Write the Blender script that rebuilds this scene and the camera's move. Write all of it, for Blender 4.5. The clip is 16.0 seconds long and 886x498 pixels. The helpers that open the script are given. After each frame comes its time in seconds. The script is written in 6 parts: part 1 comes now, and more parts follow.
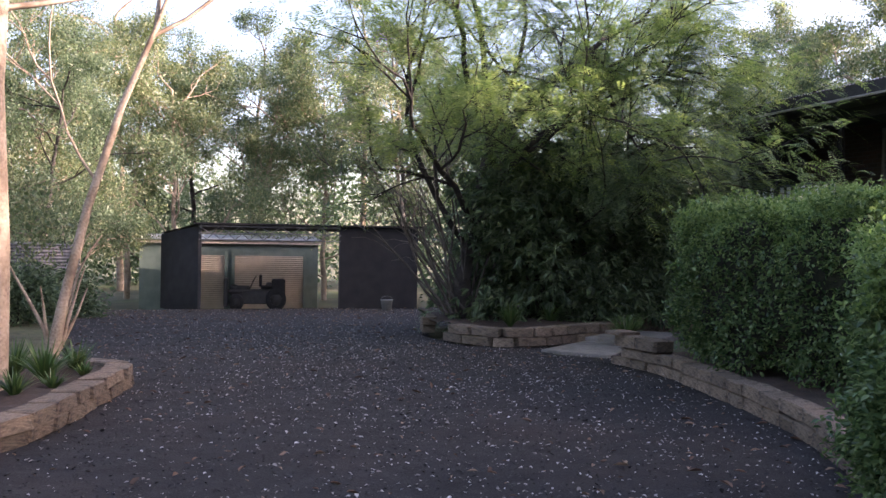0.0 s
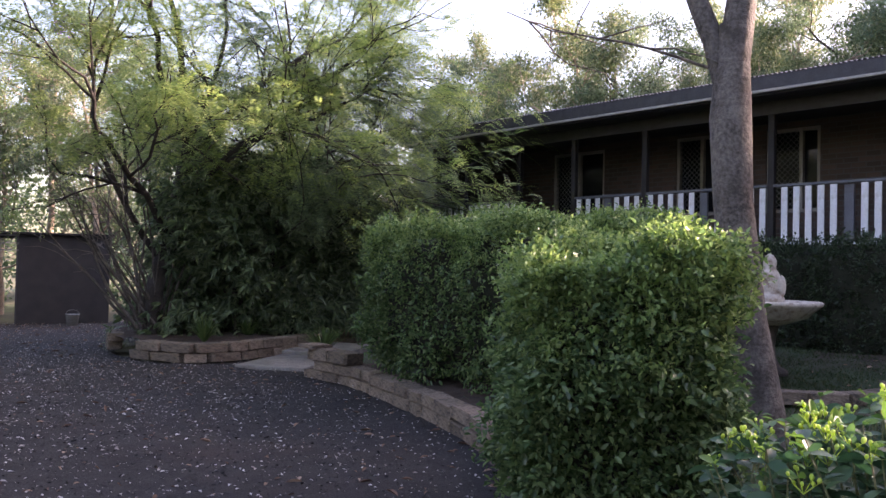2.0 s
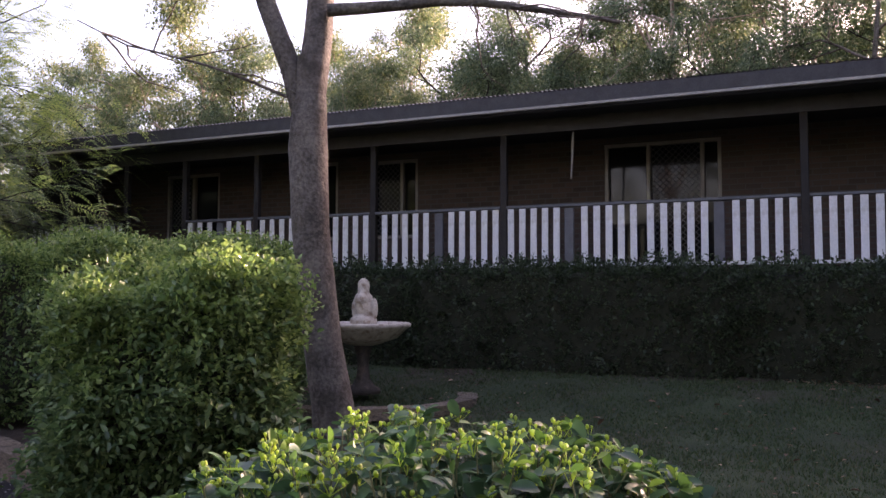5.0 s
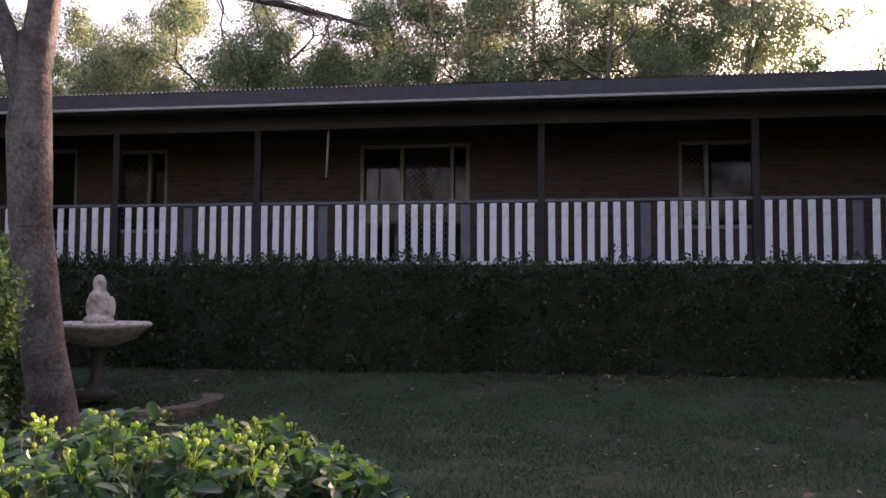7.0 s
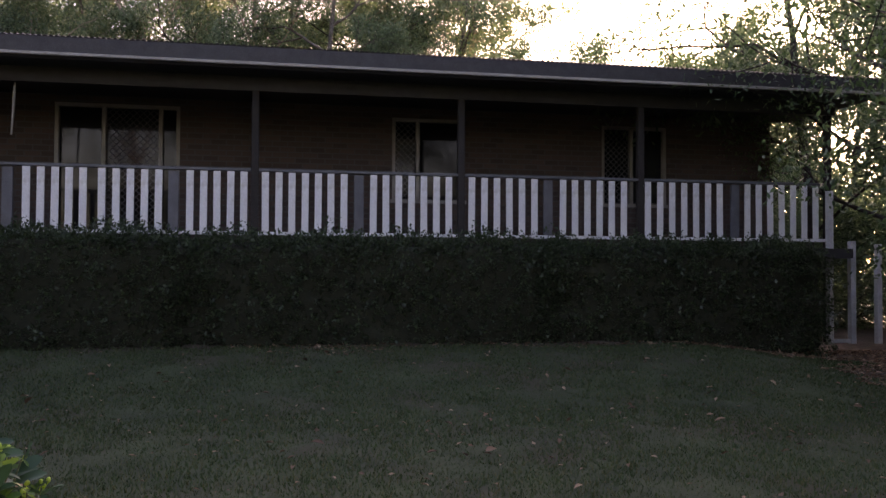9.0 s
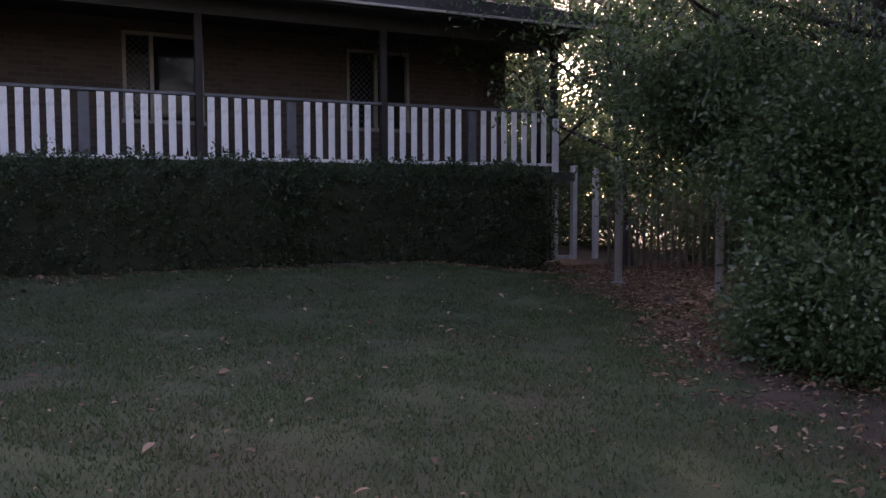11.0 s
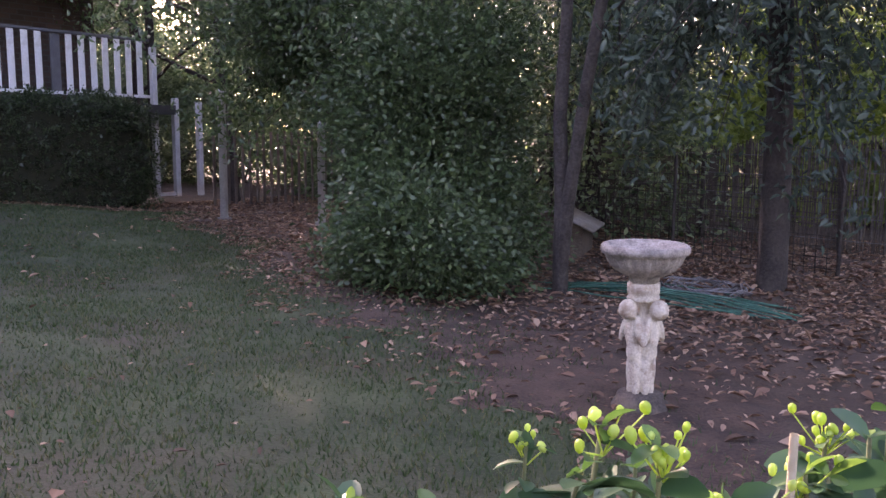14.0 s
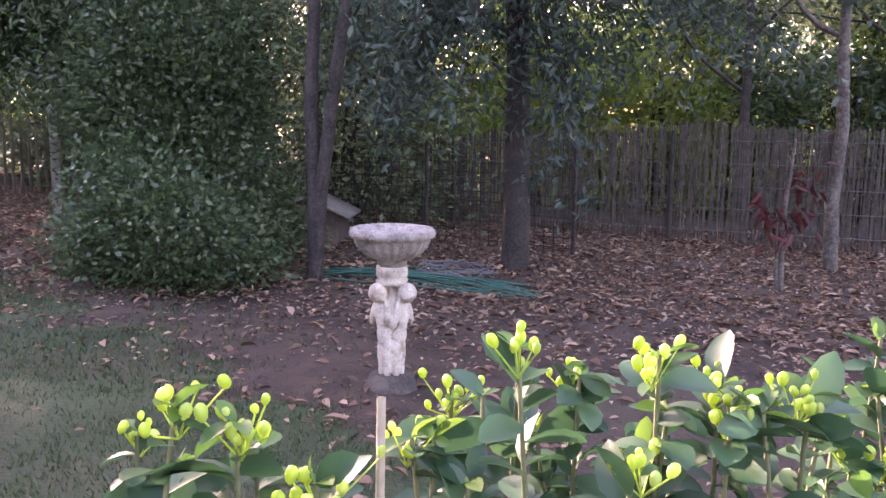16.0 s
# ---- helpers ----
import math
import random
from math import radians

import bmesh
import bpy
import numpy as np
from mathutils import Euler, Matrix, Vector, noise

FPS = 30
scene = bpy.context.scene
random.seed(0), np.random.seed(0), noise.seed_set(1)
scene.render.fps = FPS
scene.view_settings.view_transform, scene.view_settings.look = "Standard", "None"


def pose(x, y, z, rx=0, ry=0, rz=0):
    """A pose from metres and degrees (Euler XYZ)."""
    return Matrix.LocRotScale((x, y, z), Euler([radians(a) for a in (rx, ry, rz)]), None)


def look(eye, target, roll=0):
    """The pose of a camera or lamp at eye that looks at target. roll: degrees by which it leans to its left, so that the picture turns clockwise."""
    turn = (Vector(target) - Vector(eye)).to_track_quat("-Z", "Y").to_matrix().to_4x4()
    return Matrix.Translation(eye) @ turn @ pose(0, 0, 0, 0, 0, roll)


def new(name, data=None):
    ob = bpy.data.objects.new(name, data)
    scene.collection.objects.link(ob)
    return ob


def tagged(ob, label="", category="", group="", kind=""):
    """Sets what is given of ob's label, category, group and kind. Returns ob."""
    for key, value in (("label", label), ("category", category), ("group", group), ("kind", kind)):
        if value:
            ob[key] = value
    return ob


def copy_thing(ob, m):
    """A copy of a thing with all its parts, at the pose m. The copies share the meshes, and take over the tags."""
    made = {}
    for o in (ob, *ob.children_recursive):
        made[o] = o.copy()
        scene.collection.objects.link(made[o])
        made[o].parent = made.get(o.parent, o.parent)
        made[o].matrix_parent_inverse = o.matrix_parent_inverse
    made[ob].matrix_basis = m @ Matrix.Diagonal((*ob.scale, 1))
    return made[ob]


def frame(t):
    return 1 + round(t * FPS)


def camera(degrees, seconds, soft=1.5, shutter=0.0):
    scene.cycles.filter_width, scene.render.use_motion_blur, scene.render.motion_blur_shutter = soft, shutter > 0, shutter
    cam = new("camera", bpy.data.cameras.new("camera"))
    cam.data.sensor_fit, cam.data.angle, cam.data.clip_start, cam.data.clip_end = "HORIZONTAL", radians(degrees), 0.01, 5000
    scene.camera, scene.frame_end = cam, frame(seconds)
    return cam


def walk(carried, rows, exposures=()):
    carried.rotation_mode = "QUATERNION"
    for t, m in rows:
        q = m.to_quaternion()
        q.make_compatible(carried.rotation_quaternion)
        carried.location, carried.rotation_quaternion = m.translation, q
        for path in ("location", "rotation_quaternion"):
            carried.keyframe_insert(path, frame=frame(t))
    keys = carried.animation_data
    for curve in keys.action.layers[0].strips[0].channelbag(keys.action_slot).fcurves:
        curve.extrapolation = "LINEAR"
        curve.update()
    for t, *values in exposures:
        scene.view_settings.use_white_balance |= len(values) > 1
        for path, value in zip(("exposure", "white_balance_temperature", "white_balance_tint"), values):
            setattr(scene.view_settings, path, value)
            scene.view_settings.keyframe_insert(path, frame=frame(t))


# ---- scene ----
cam = camera(55.4, 16.0)
PATH = [
    (0, (-0.610, -0.602, 1.356), (0.051, 1.287, 1.367), 0.8),
    (0.5, (-0.570, -0.649, 1.372), (0.236, 1.180, 1.376), 0.6),
    (1, (-0.496, -0.662, 1.379), (0.462, 1.093, 1.390), 0.6),
    (1.5, (-0.437, -0.681, 1.387), (0.677, 0.980, 1.415), 1.2),
    (2, (-0.400, -0.711, 1.402), (0.846, 0.853, 1.449), 1.2),
    (2.5, (-0.349, -0.744, 1.411), (1.015, 0.717, 1.484), 0.9),
    (3, (-0.303, -0.781, 1.418), (1.167, 0.572, 1.509), 0.6),
    (3.5, (-0.242, -0.829, 1.423), (1.318, 0.418, 1.524), 0.3),
    (4, (-0.185, -0.883, 1.427), (1.455, 0.256, 1.531), 0.1),
    (4.2, (-0.161, -0.901, 1.422), (1.510, 0.192, 1.530), 0.1),
    (6.3, (-0.089, -1.055, 1.431), (1.819, -0.463, 1.542), 0.2),
    (6.5, (-0.088, -1.067, 1.431), (1.835, -0.530, 1.544), 0.2),
    (7, (-0.079, -1.107, 1.427), (1.880, -0.722, 1.537), 0.2),
    (7.5, (-0.071, -1.146, 1.425), (1.914, -0.930, 1.521), 0.2),
    (8, (-0.057, -1.181, 1.421), (1.941, -1.134, 1.509), 0.3),
    (8.5, (-0.058, -1.218, 1.414), (1.936, -1.331, 1.492), 0.2),
    (9, (-0.051, -1.241, 1.409), (1.932, -1.502, 1.457), 0.3),
    (9.2, (-0.072, -1.255, 1.404), (1.902, -1.573, 1.437), 0.3),
    (11.3, (-0.104, -1.398, 1.349), (1.679, -2.290, 1.193), 0.0),
    (11.5, (-0.102, -1.404, 1.343), (1.651, -2.351, 1.165), 0.1),
    (12, (-0.124, -1.427, 1.330), (1.549, -2.501, 1.107), -0.1),
    (12.5, (-0.143, -1.430, 1.325), (1.447, -2.614, 1.068), 0.0),
    (13, (-0.147, -1.432, 1.319), (1.355, -2.725, 1.045), 0.2),
    (13.5, (-0.153, -1.442, 1.316), (1.248, -2.844, 1.044), 0.3),
    (14, (-0.166, -1.459, 1.314), (1.112, -2.973, 1.047), 0.4),
    (14.5, (-0.179, -1.474, 1.311), (0.969, -3.089, 1.038), 0.4),
    (15, (-0.186, -1.486, 1.307), (0.849, -3.174, 1.025), 0.5),
    (15.5, (-0.193, -1.499, 1.304), (0.730, -3.250, 1.014), 0.8),
    (16, (-0.203, -1.512, 1.302), (0.603, -3.320, 1.014), 1.0),
]
EXPOSURES = [(0.0, 2.15, 6800, 34), (1.5, 2.25, 7000, 38), (2.8, 2.45, 7200, 42), (4.0, 2.2, 7450, 44), (6.5, 1.95, 7700, 46), (7.5, 1.95, 7700, 45), (9.0, 1.85, 8000, 43), (11.3, 2.05, 7300, 48), (12.5, 2.6, 7300, 47), (14.5, 3.3, 7300, 53), (16.0, 3.65, 7250, 53)]
walk(cam, [(t, look(eye, target, roll)) for t, eye, target, roll in PATH], EXPOSURES)

# ---- world and sun ----
SUN_AZ, SUN_EL = math.atan2(-0.437, 0.942), radians(17.0)
world = bpy.data.worlds.new("sky")
scene.world = world
world.use_nodes = True
wt = world.node_tree
sky = wt.nodes.new("ShaderNodeTexSky")
sky.sky_type = "NISHITA"
sky.sun_disc = False
sky.sun_elevation = SUN_EL
sky.sun_rotation = math.pi / 2 - SUN_AZ
sky.air_density, sky.dust_density, sky.ozone_density = 1.0, 2.5, 1.0
wt.nodes["Background"].inputs["Strength"].default_value = 0.15
wt.links.new(sky.outputs["Color"], wt.nodes["Background"].inputs["Color"])
sun_data = bpy.data.lights.new("sun", "SUN")
sun_data.energy, sun_data.angle, sun_data.color = 5.0, radians(0.6), (1.0, 0.89, 0.74)
sun = new("sun", sun_data)
sun_dir = Vector((math.cos(SUN_AZ) * math.cos(SUN_EL), math.sin(SUN_AZ) * math.cos(SUN_EL), math.sin(SUN_EL)))
sun.matrix_world = look(tuple(sun_dir * 60), (0, 0, 0))

# ---- materials ----
def nodes_of(name):
    m = bpy.data.materials.new(name)
    m.use_nodes = True
    return m, m.node_tree.nodes, m.node_tree.links, m.node_tree.nodes["Principled BSDF"]


def surface(name, dark, light, rough=0.7, scale=8.0, fine=60.0, bump=0.3, metal=0.0, stain=None, stain_scale=1.5, space="Object", piece=0.0):
    """A surface with two scales of variation, a stain colour, and fine relief."""
    m, n, l, b = nodes_of(name)
    tc = n.new("ShaderNodeTexCoord")
    a = n.new("ShaderNodeTexNoise"); a.inputs["Scale"].default_value = scale; a.inputs["Detail"].default_value = 6
    f = n.new("ShaderNodeTexNoise"); f.inputs["Scale"].default_value = fine; f.inputs["Detail"].default_value = 4
    l.new(tc.outputs[space], a.inputs["Vector"]); l.new(tc.outputs[space], f.inputs["Vector"])
    mx = n.new("ShaderNodeMath"); mx.operation = "MULTIPLY_ADD"; mx.inputs[1].default_value = 0.5
    l.new(f.outputs["Fac"], mx.inputs[0])
    half = n.new("ShaderNodeMath"); half.operation = "MULTIPLY"; half.inputs[1].default_value = 0.5
    l.new(a.outputs["Fac"], half.inputs[0]); l.new(half.outputs[0], mx.inputs[2])
    r = n.new("ShaderNodeValToRGB")
    r.color_ramp.elements[0].position, r.color_ramp.elements[1].position = 0.36, 0.64
    r.color_ramp.elements[0].color, r.color_ramp.elements[1].color = (*dark, 1), (*light, 1)
    l.new(mx.outputs[0], r.inputs["Fac"])
    out = r.outputs["Color"]
    if stain:
        s = n.new("ShaderNodeTexNoise"); s.inputs["Scale"].default_value = stain_scale; s.inputs["Detail"].default_value = 8; s.inputs["Roughness"].default_value = 0.65
        l.new(tc.outputs[space], s.inputs["Vector"])
        sr = n.new("ShaderNodeValToRGB"); sr.color_ramp.elements[0].position, sr.color_ramp.elements[1].position = 0.5, 0.68
        l.new(s.outputs["Fac"], sr.inputs["Fac"])
        mix = n.new("ShaderNodeMixRGB"); mix.inputs["Color2"].default_value = (*stain, 1)
        l.new(sr.outputs["Color"], mix.inputs["Fac"]); l.new(out, mix.inputs["Color1"])
        out = mix.outputs["Color"]
    if piece:
        oi = n.new("ShaderNodeObjectInfo")
        mr = n.new("ShaderNodeMapRange"); mr.inputs["To Min"].default_value, mr.inputs["To Max"].default_value = 1 - piece, 1 + piece
        l.new(oi.outputs["Random"], mr.inputs["Value"])
        hs = n.new("ShaderNodeHueSaturation")
        l.new(mr.outputs["Result"], hs.inputs["Value"]); l.new(out, hs.inputs["Color"])
        out = hs.outputs["Color"]
    l.new(out, b.inputs["Base Color"])
    b.inputs["Roughness"].default_value, b.inputs["Metallic"].default_value = rough, metal
    if bump:
        bp = n.new("ShaderNodeBump"); bp.inputs["Strength"].default_value = bump; bp.inputs["Distance"].default_value = 0.02
        l.new(mx.outputs[0], bp.inputs["Height"]); l.new(bp.outputs["Normal"], b.inputs["Normal"])
    return m


def leafy(name, a, b_, c, rough=0.45, through_light=0.35, glow=None):
    """Leaves: each one its own colour between three, some light passing through."""
    m, n, l, b = nodes_of(name)
    g = n.new("ShaderNodeNewGeometry")
    r = n.new("ShaderNodeValToRGB")
    r.color_ramp.elements[0].color, r.color_ramp.elements[1].color = (*a, 1), (*c, 1)
    e = r.color_ramp.elements.new(0.55); e.color = (*b_, 1)
    l.new(g.outputs["Random Per Island"], r.inputs["Fac"])
    t = n.new("ShaderNodeBsdfTranslucent")
    hs = n.new("ShaderNodeHueSaturation"); hs.inputs["Value"].default_value = 1.6; hs.inputs["Saturation"].default_value = 1.1
    l.new(r.outputs["Color"], hs.inputs["Color"]); l.new(hs.outputs["Color"], t.inputs["Color"])
    mix = n.new("ShaderNodeMixShader"); mix.inputs["Fac"].default_value = through_light
    l.new(r.outputs["Color"], b.inputs["Base Color"]); b.inputs["Roughness"].default_value = rough
    l.new(b.outputs["BSDF"], mix.inputs[1]); l.new(t.outputs["BSDF"], mix.inputs[2])
    l.new(mix.outputs["Shader"], n["Material Output"].inputs["Surface"])
    return m


M_DRIVE = surface("dark_gravel", (0.006, 0.0055, 0.0056), (0.027, 0.024, 0.0235), 0.95, 6.0, 75.0, 1.0, stain=(0.030, 0.021, 0.018), stain_scale=0.6, space="Object")
M_SOIL = surface("leaf_mulch", (0.022, 0.014, 0.010), (0.078, 0.049, 0.034), 0.95, 6.0, 70.0, 0.9, stain=(0.06, 0.045, 0.03), stain_scale=0.8)
M_LAWN = surface("lawn_soil", (0.015, 0.028, 0.010), (0.042, 0.066, 0.024), 0.9, 2.0, 60.0, 0.8, stain=(0.050, 0.042, 0.025), stain_scale=0.9)
M_GROUND = surface("forest_floor", (0.04, 0.045, 0.02), (0.13, 0.12, 0.06), 0.95, 0.5, 12.0, 0.6, stain=(0.12, 0.16, 0.05), stain_scale=0.12)
M_STONE = surface("sandstone_block", (0.11, 0.082, 0.06), (0.30, 0.23, 0.165), 0.9, 9.0, 80.0, 0.9, stain=(0.06, 0.05, 0.042), stain_scale=4.0, piece=0.3)
M_SLAB = surface("weathered_concrete", (0.13, 0.12, 0.105), (0.27, 0.25, 0.225), 0.85, 5.0, 70.0, 0.4, stain=(0.14, 0.13, 0.11), stain_scale=2.0)
M_PALE = surface("mossy_cast_stone", (0.42, 0.36, 0.29), (0.70, 0.63, 0.53), 0.85, 14.0, 110.0, 0.5, stain=(0.26, 0.17, 0.115), stain_scale=11.0)
M_GREYCAST = surface("grey_cast_stone", (0.19, 0.165, 0.145), (0.44, 0.39, 0.345), 0.9, 16.0, 120.0, 0.6, stain=(0.12, 0.11, 0.10), stain_scale=12.0)
M_DARKCAST = surface("dark_cast_stone", (0.035, 0.028, 0.024), (0.10, 0.082, 0.070), 0.85, 14.0, 110.0, 0.6, stain=(0.16, 0.12, 0.09), stain_scale=7.0)
M_BARK = surface("grey_bark", (0.050, 0.042, 0.036), (0.185, 0.162, 0.142), 0.9, 5.0, 40.0, 0.9, stain=(0.055, 0.046, 0.038), stain_scale=4.0)
M_BARKPALE = surface("pale_peeling_bark", (0.20, 0.145, 0.10), (0.46, 0.37, 0.29), 0.85, 4.0, 40.0, 0.5, stain=(0.12, 0.08, 0.055), stain_scale=2.5)
M_BARKDARK = surface("dark_bark", (0.016, 0.013, 0.012), (0.065, 0.054, 0.048), 0.9, 6.0, 50.0, 0.9)
M_WHITE = surface("white_paint", (0.62, 0.63, 0.64), (0.80, 0.81, 0.81), 0.55, 5.0, 60.0, 0.12, stain=(0.50, 0.49, 0.46), stain_scale=5.0)
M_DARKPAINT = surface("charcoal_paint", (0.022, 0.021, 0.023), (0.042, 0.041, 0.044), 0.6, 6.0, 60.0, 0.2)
M_GREYPAINT = surface("blue_grey_paint", (0.075, 0.08, 0.09), (0.12, 0.125, 0.14), 0.6, 6.0, 60.0, 0.2)
M_FASCIA = surface("pale_gutter_edge", (0.24, 0.225, 0.20), (0.36, 0.34, 0.30), 0.5, 4.0, 40.0, 0.1)
M_CREAMFRAME = surface("cream_window_frame", (0.20, 0.185, 0.165), (0.30, 0.28, 0.25), 0.5, 6.0, 60.0, 0.1)
M_ROOF = surface("dark_roof_sheet", (0.06, 0.06, 0.065), (0.12, 0.12, 0.125), 0.45, 2.0, 30.0, 0.1, metal=0.3)
M_ROOFPALE = surface("galvanised_sheet", (0.34, 0.36, 0.38), (0.52, 0.54, 0.56), 0.45, 1.5, 30.0, 0.1, metal=0.5)
M_SHADE = surface("black_shade_cloth", (0.014, 0.014, 0.016), (0.034, 0.034, 0.036), 0.95, 3.0, 120.0, 0.4)
M_ROLLER = surface("cream_roller_door", (0.50, 0.42, 0.33), (0.66, 0.57, 0.46), 0.5, 3.0, 40.0, 0.1)
M_SHEDGREEN = surface("green_trim", (0.10, 0.145, 0.125), (0.17, 0.22, 0.195), 0.55, 3.0, 40.0, 0.1)
M_STEEL = surface("dull_steel", (0.12, 0.12, 0.125), (0.24, 0.24, 0.25), 0.5, 8.0, 60.0, 0.15, metal=0.6)
M_BLACK = surface("black_rubber", (0.012, 0.012, 0.013), (0.03, 0.03, 0.032), 0.8, 8.0, 60.0, 0.3)
M_TRACTOR = surface("dusty_dark_paint", (0.03, 0.028, 0.03), (0.075, 0.07, 0.065), 0.6, 8.0, 60.0, 0.2)
M_TIMBER = surface("grey_paling", (0.075, 0.058, 0.047), (0.17, 0.14, 0.115), 0.9, 4.0, 60.0, 0.5, piece=0.25)
M_REED = surface("brush_fence_reed", (0.05, 0.042, 0.035), (0.16, 0.137, 0.115), 0.95, 12.0, 90.0, 0.7)
M_PVC = surface("grey_white_pole", (0.42, 0.43, 0.45), (0.60, 0.61, 0.63), 0.5, 5.0, 40.0, 0.1)
M_BUCKET = surface("worn_plastic", (0.20, 0.22, 0.22), (0.36, 0.38, 0.38), 0.5, 6.0, 40.0, 0.1)
M_NET = surface("green_garden_net", (0.012, 0.085, 0.062), (0.03, 0.16, 0.115), 0.6, 10.0, 60.0, 0.2)
# Near-black colour for the shade inside the hedges.
M_CORE = surface("hedge_core_shade", (0.010, 0.014, 0.007), (0.03, 0.034, 0.017), 0.95, 14.0, 60.0, 1.0)
M_HEDGE = leafy("hedge_leaf", (0.048, 0.094, 0.042), (0.096, 0.166, 0.066), (0.175, 0.255, 0.105), 0.24)
# New leaves, coloured lighter to carry the light on the hedge tops as well.
M_HEDGETIP = leafy("hedge_lit_new_leaf", (0.11, 0.190, 0.060), (0.175, 0.270, 0.082), (0.27, 0.36, 0.125), 0.35, 0.36)
# Darker copy of the hedge leaf, with the verandah's shade in its colour.
M_SHADEHEDGE = leafy("shaded_hedge_leaf", (0.022, 0.040, 0.020), (0.038, 0.066, 0.032), (0.07, 0.105, 0.05), 0.35)
M_NEARLEAF = leafy("glossy_leaf", (0.026, 0.070, 0.034), (0.042, 0.104, 0.050), (0.072, 0.150, 0.066), 0.38, 0.25)
M_NEARLEAF.node_tree.nodes["Principled BSDF"].inputs["Specular IOR Level"].default_value = 0.42
M_TIPLEAF = leafy("pale_tip_leaf", (0.05, 0.12, 0.035), (0.09, 0.18, 0.045), (0.16, 0.26, 0.06), 0.35, 0.35)
M_BUD = leafy("flower_bud", (0.36, 0.48, 0.08), (0.46, 0.58, 0.12), (0.55, 0.66, 0.20), 0.4, 0.4)
M_STEM = surface("green_stem", (0.10, 0.12, 0.05), (0.22, 0.22, 0.11), 0.7, 20.0, 120.0, 0.2)
M_CUTSTEM = surface("cut_stem", (0.36, 0.29, 0.20), (0.52, 0.44, 0.32), 0.8, 20.0, 120.0, 0.2)
M_GUM = leafy("gum_leaf", (0.046, 0.078, 0.044), (0.092, 0.140, 0.074), (0.16, 0.215, 0.12), 0.45, 0.4)
# Paler, warmer copy of the gum leaf with sunlight put into its colour.
M_GUMPALE = leafy("sunlit_gum_leaf", (0.066, 0.104, 0.050), (0.130, 0.170, 0.078), (0.24, 0.265, 0.145), 0.45, 0.42)
M_FEATHER = leafy("feathery_leaf", (0.11, 0.175, 0.06), (0.205, 0.285, 0.095), (0.34, 0.40, 0.15), 0.45, 0.5)
M_SHRUB = leafy("dark_shrub_leaf", (0.056, 0.094, 0.054), (0.108, 0.165, 0.086), (0.19, 0.25, 0.13), 0.28, 0.35)
M_BUSH = leafy("glossy_bush_leaf", (0.032, 0.064, 0.030), (0.060, 0.106, 0.047), (0.105, 0.160, 0.072), 0.3, 0.32)
M_BLUELEAF = leafy("blue_green_leaf", (0.028, 0.055, 0.042), (0.05, 0.088, 0.066), (0.085, 0.13, 0.095), 0.4, 0.3)
# Lime leaf, its colour raised too for sunlit growth beyond the fence.
M_LIME = leafy("lime_leaf", (0.13, 0.19, 0.05), (0.215, 0.29, 0.08), (0.32, 0.39, 0.14), 0.5, 0.5)
M_RED = leafy("dark_red_leaf", (0.045, 0.012, 0.012), (0.085, 0.020, 0.018), (0.14, 0.036, 0.03), 0.45, 0.3)
M_PURPLE = leafy("purple_blossom", (0.20, 0.11, 0.36), (0.29, 0.16, 0.48), (0.38, 0.24, 0.58), 0.6, 0.4)
M_GRASS = leafy("grass_blade", (0.020, 0.046, 0.014), (0.038, 0.078, 0.024), (0.105, 0.105, 0.05), 0.6, 0.3)
M_STRAP = leafy("strap_leaf", (0.03, 0.07, 0.02), (0.06, 0.12, 0.035), (0.13, 0.17, 0.06), 0.4, 0.3)
M_LITTER = leafy("fallen_leaf", (0.07, 0.038, 0.022), (0.19, 0.105, 0.065), (0.42, 0.29, 0.20), 0.7, 0.1)
M_CHIP = leafy("gravel_chip", (0.010, 0.009, 0.009), (0.022, 0.020, 0.0195), (0.065, 0.058, 0.056), 0.85, 0.0)
M_POST = surface("brown_black_timber", (0.012, 0.010, 0.009), (0.026, 0.022, 0.020), 0.75, 6.0, 60.0, 0.3)
M_PETAL = leafy("pale_fallen_petal", (0.22, 0.19, 0.17), (0.42, 0.39, 0.37), (0.68, 0.65, 0.63), 0.7, 0.1)


def glass(name):
    m, n, l, b = nodes_of(name)
    b.inputs["Base Color"].default_value = (0.012, 0.013, 0.015, 1)
    b.inputs["Roughness"].default_value = 0.06
    b.inputs["IOR"].default_value = 1.35
    nz = n.new("ShaderNodeTexNoise"); nz.inputs["Scale"].default_value = 2.0
    bp = n.new("ShaderNodeBump"); bp.inputs["Strength"].default_value = 0.03
    l.new(nz.outputs["Fac"], bp.inputs["Height"]); l.new(bp.outputs["Normal"], b.inputs["Normal"])
    return m


M_GLASS = glass("dark_window_glass")


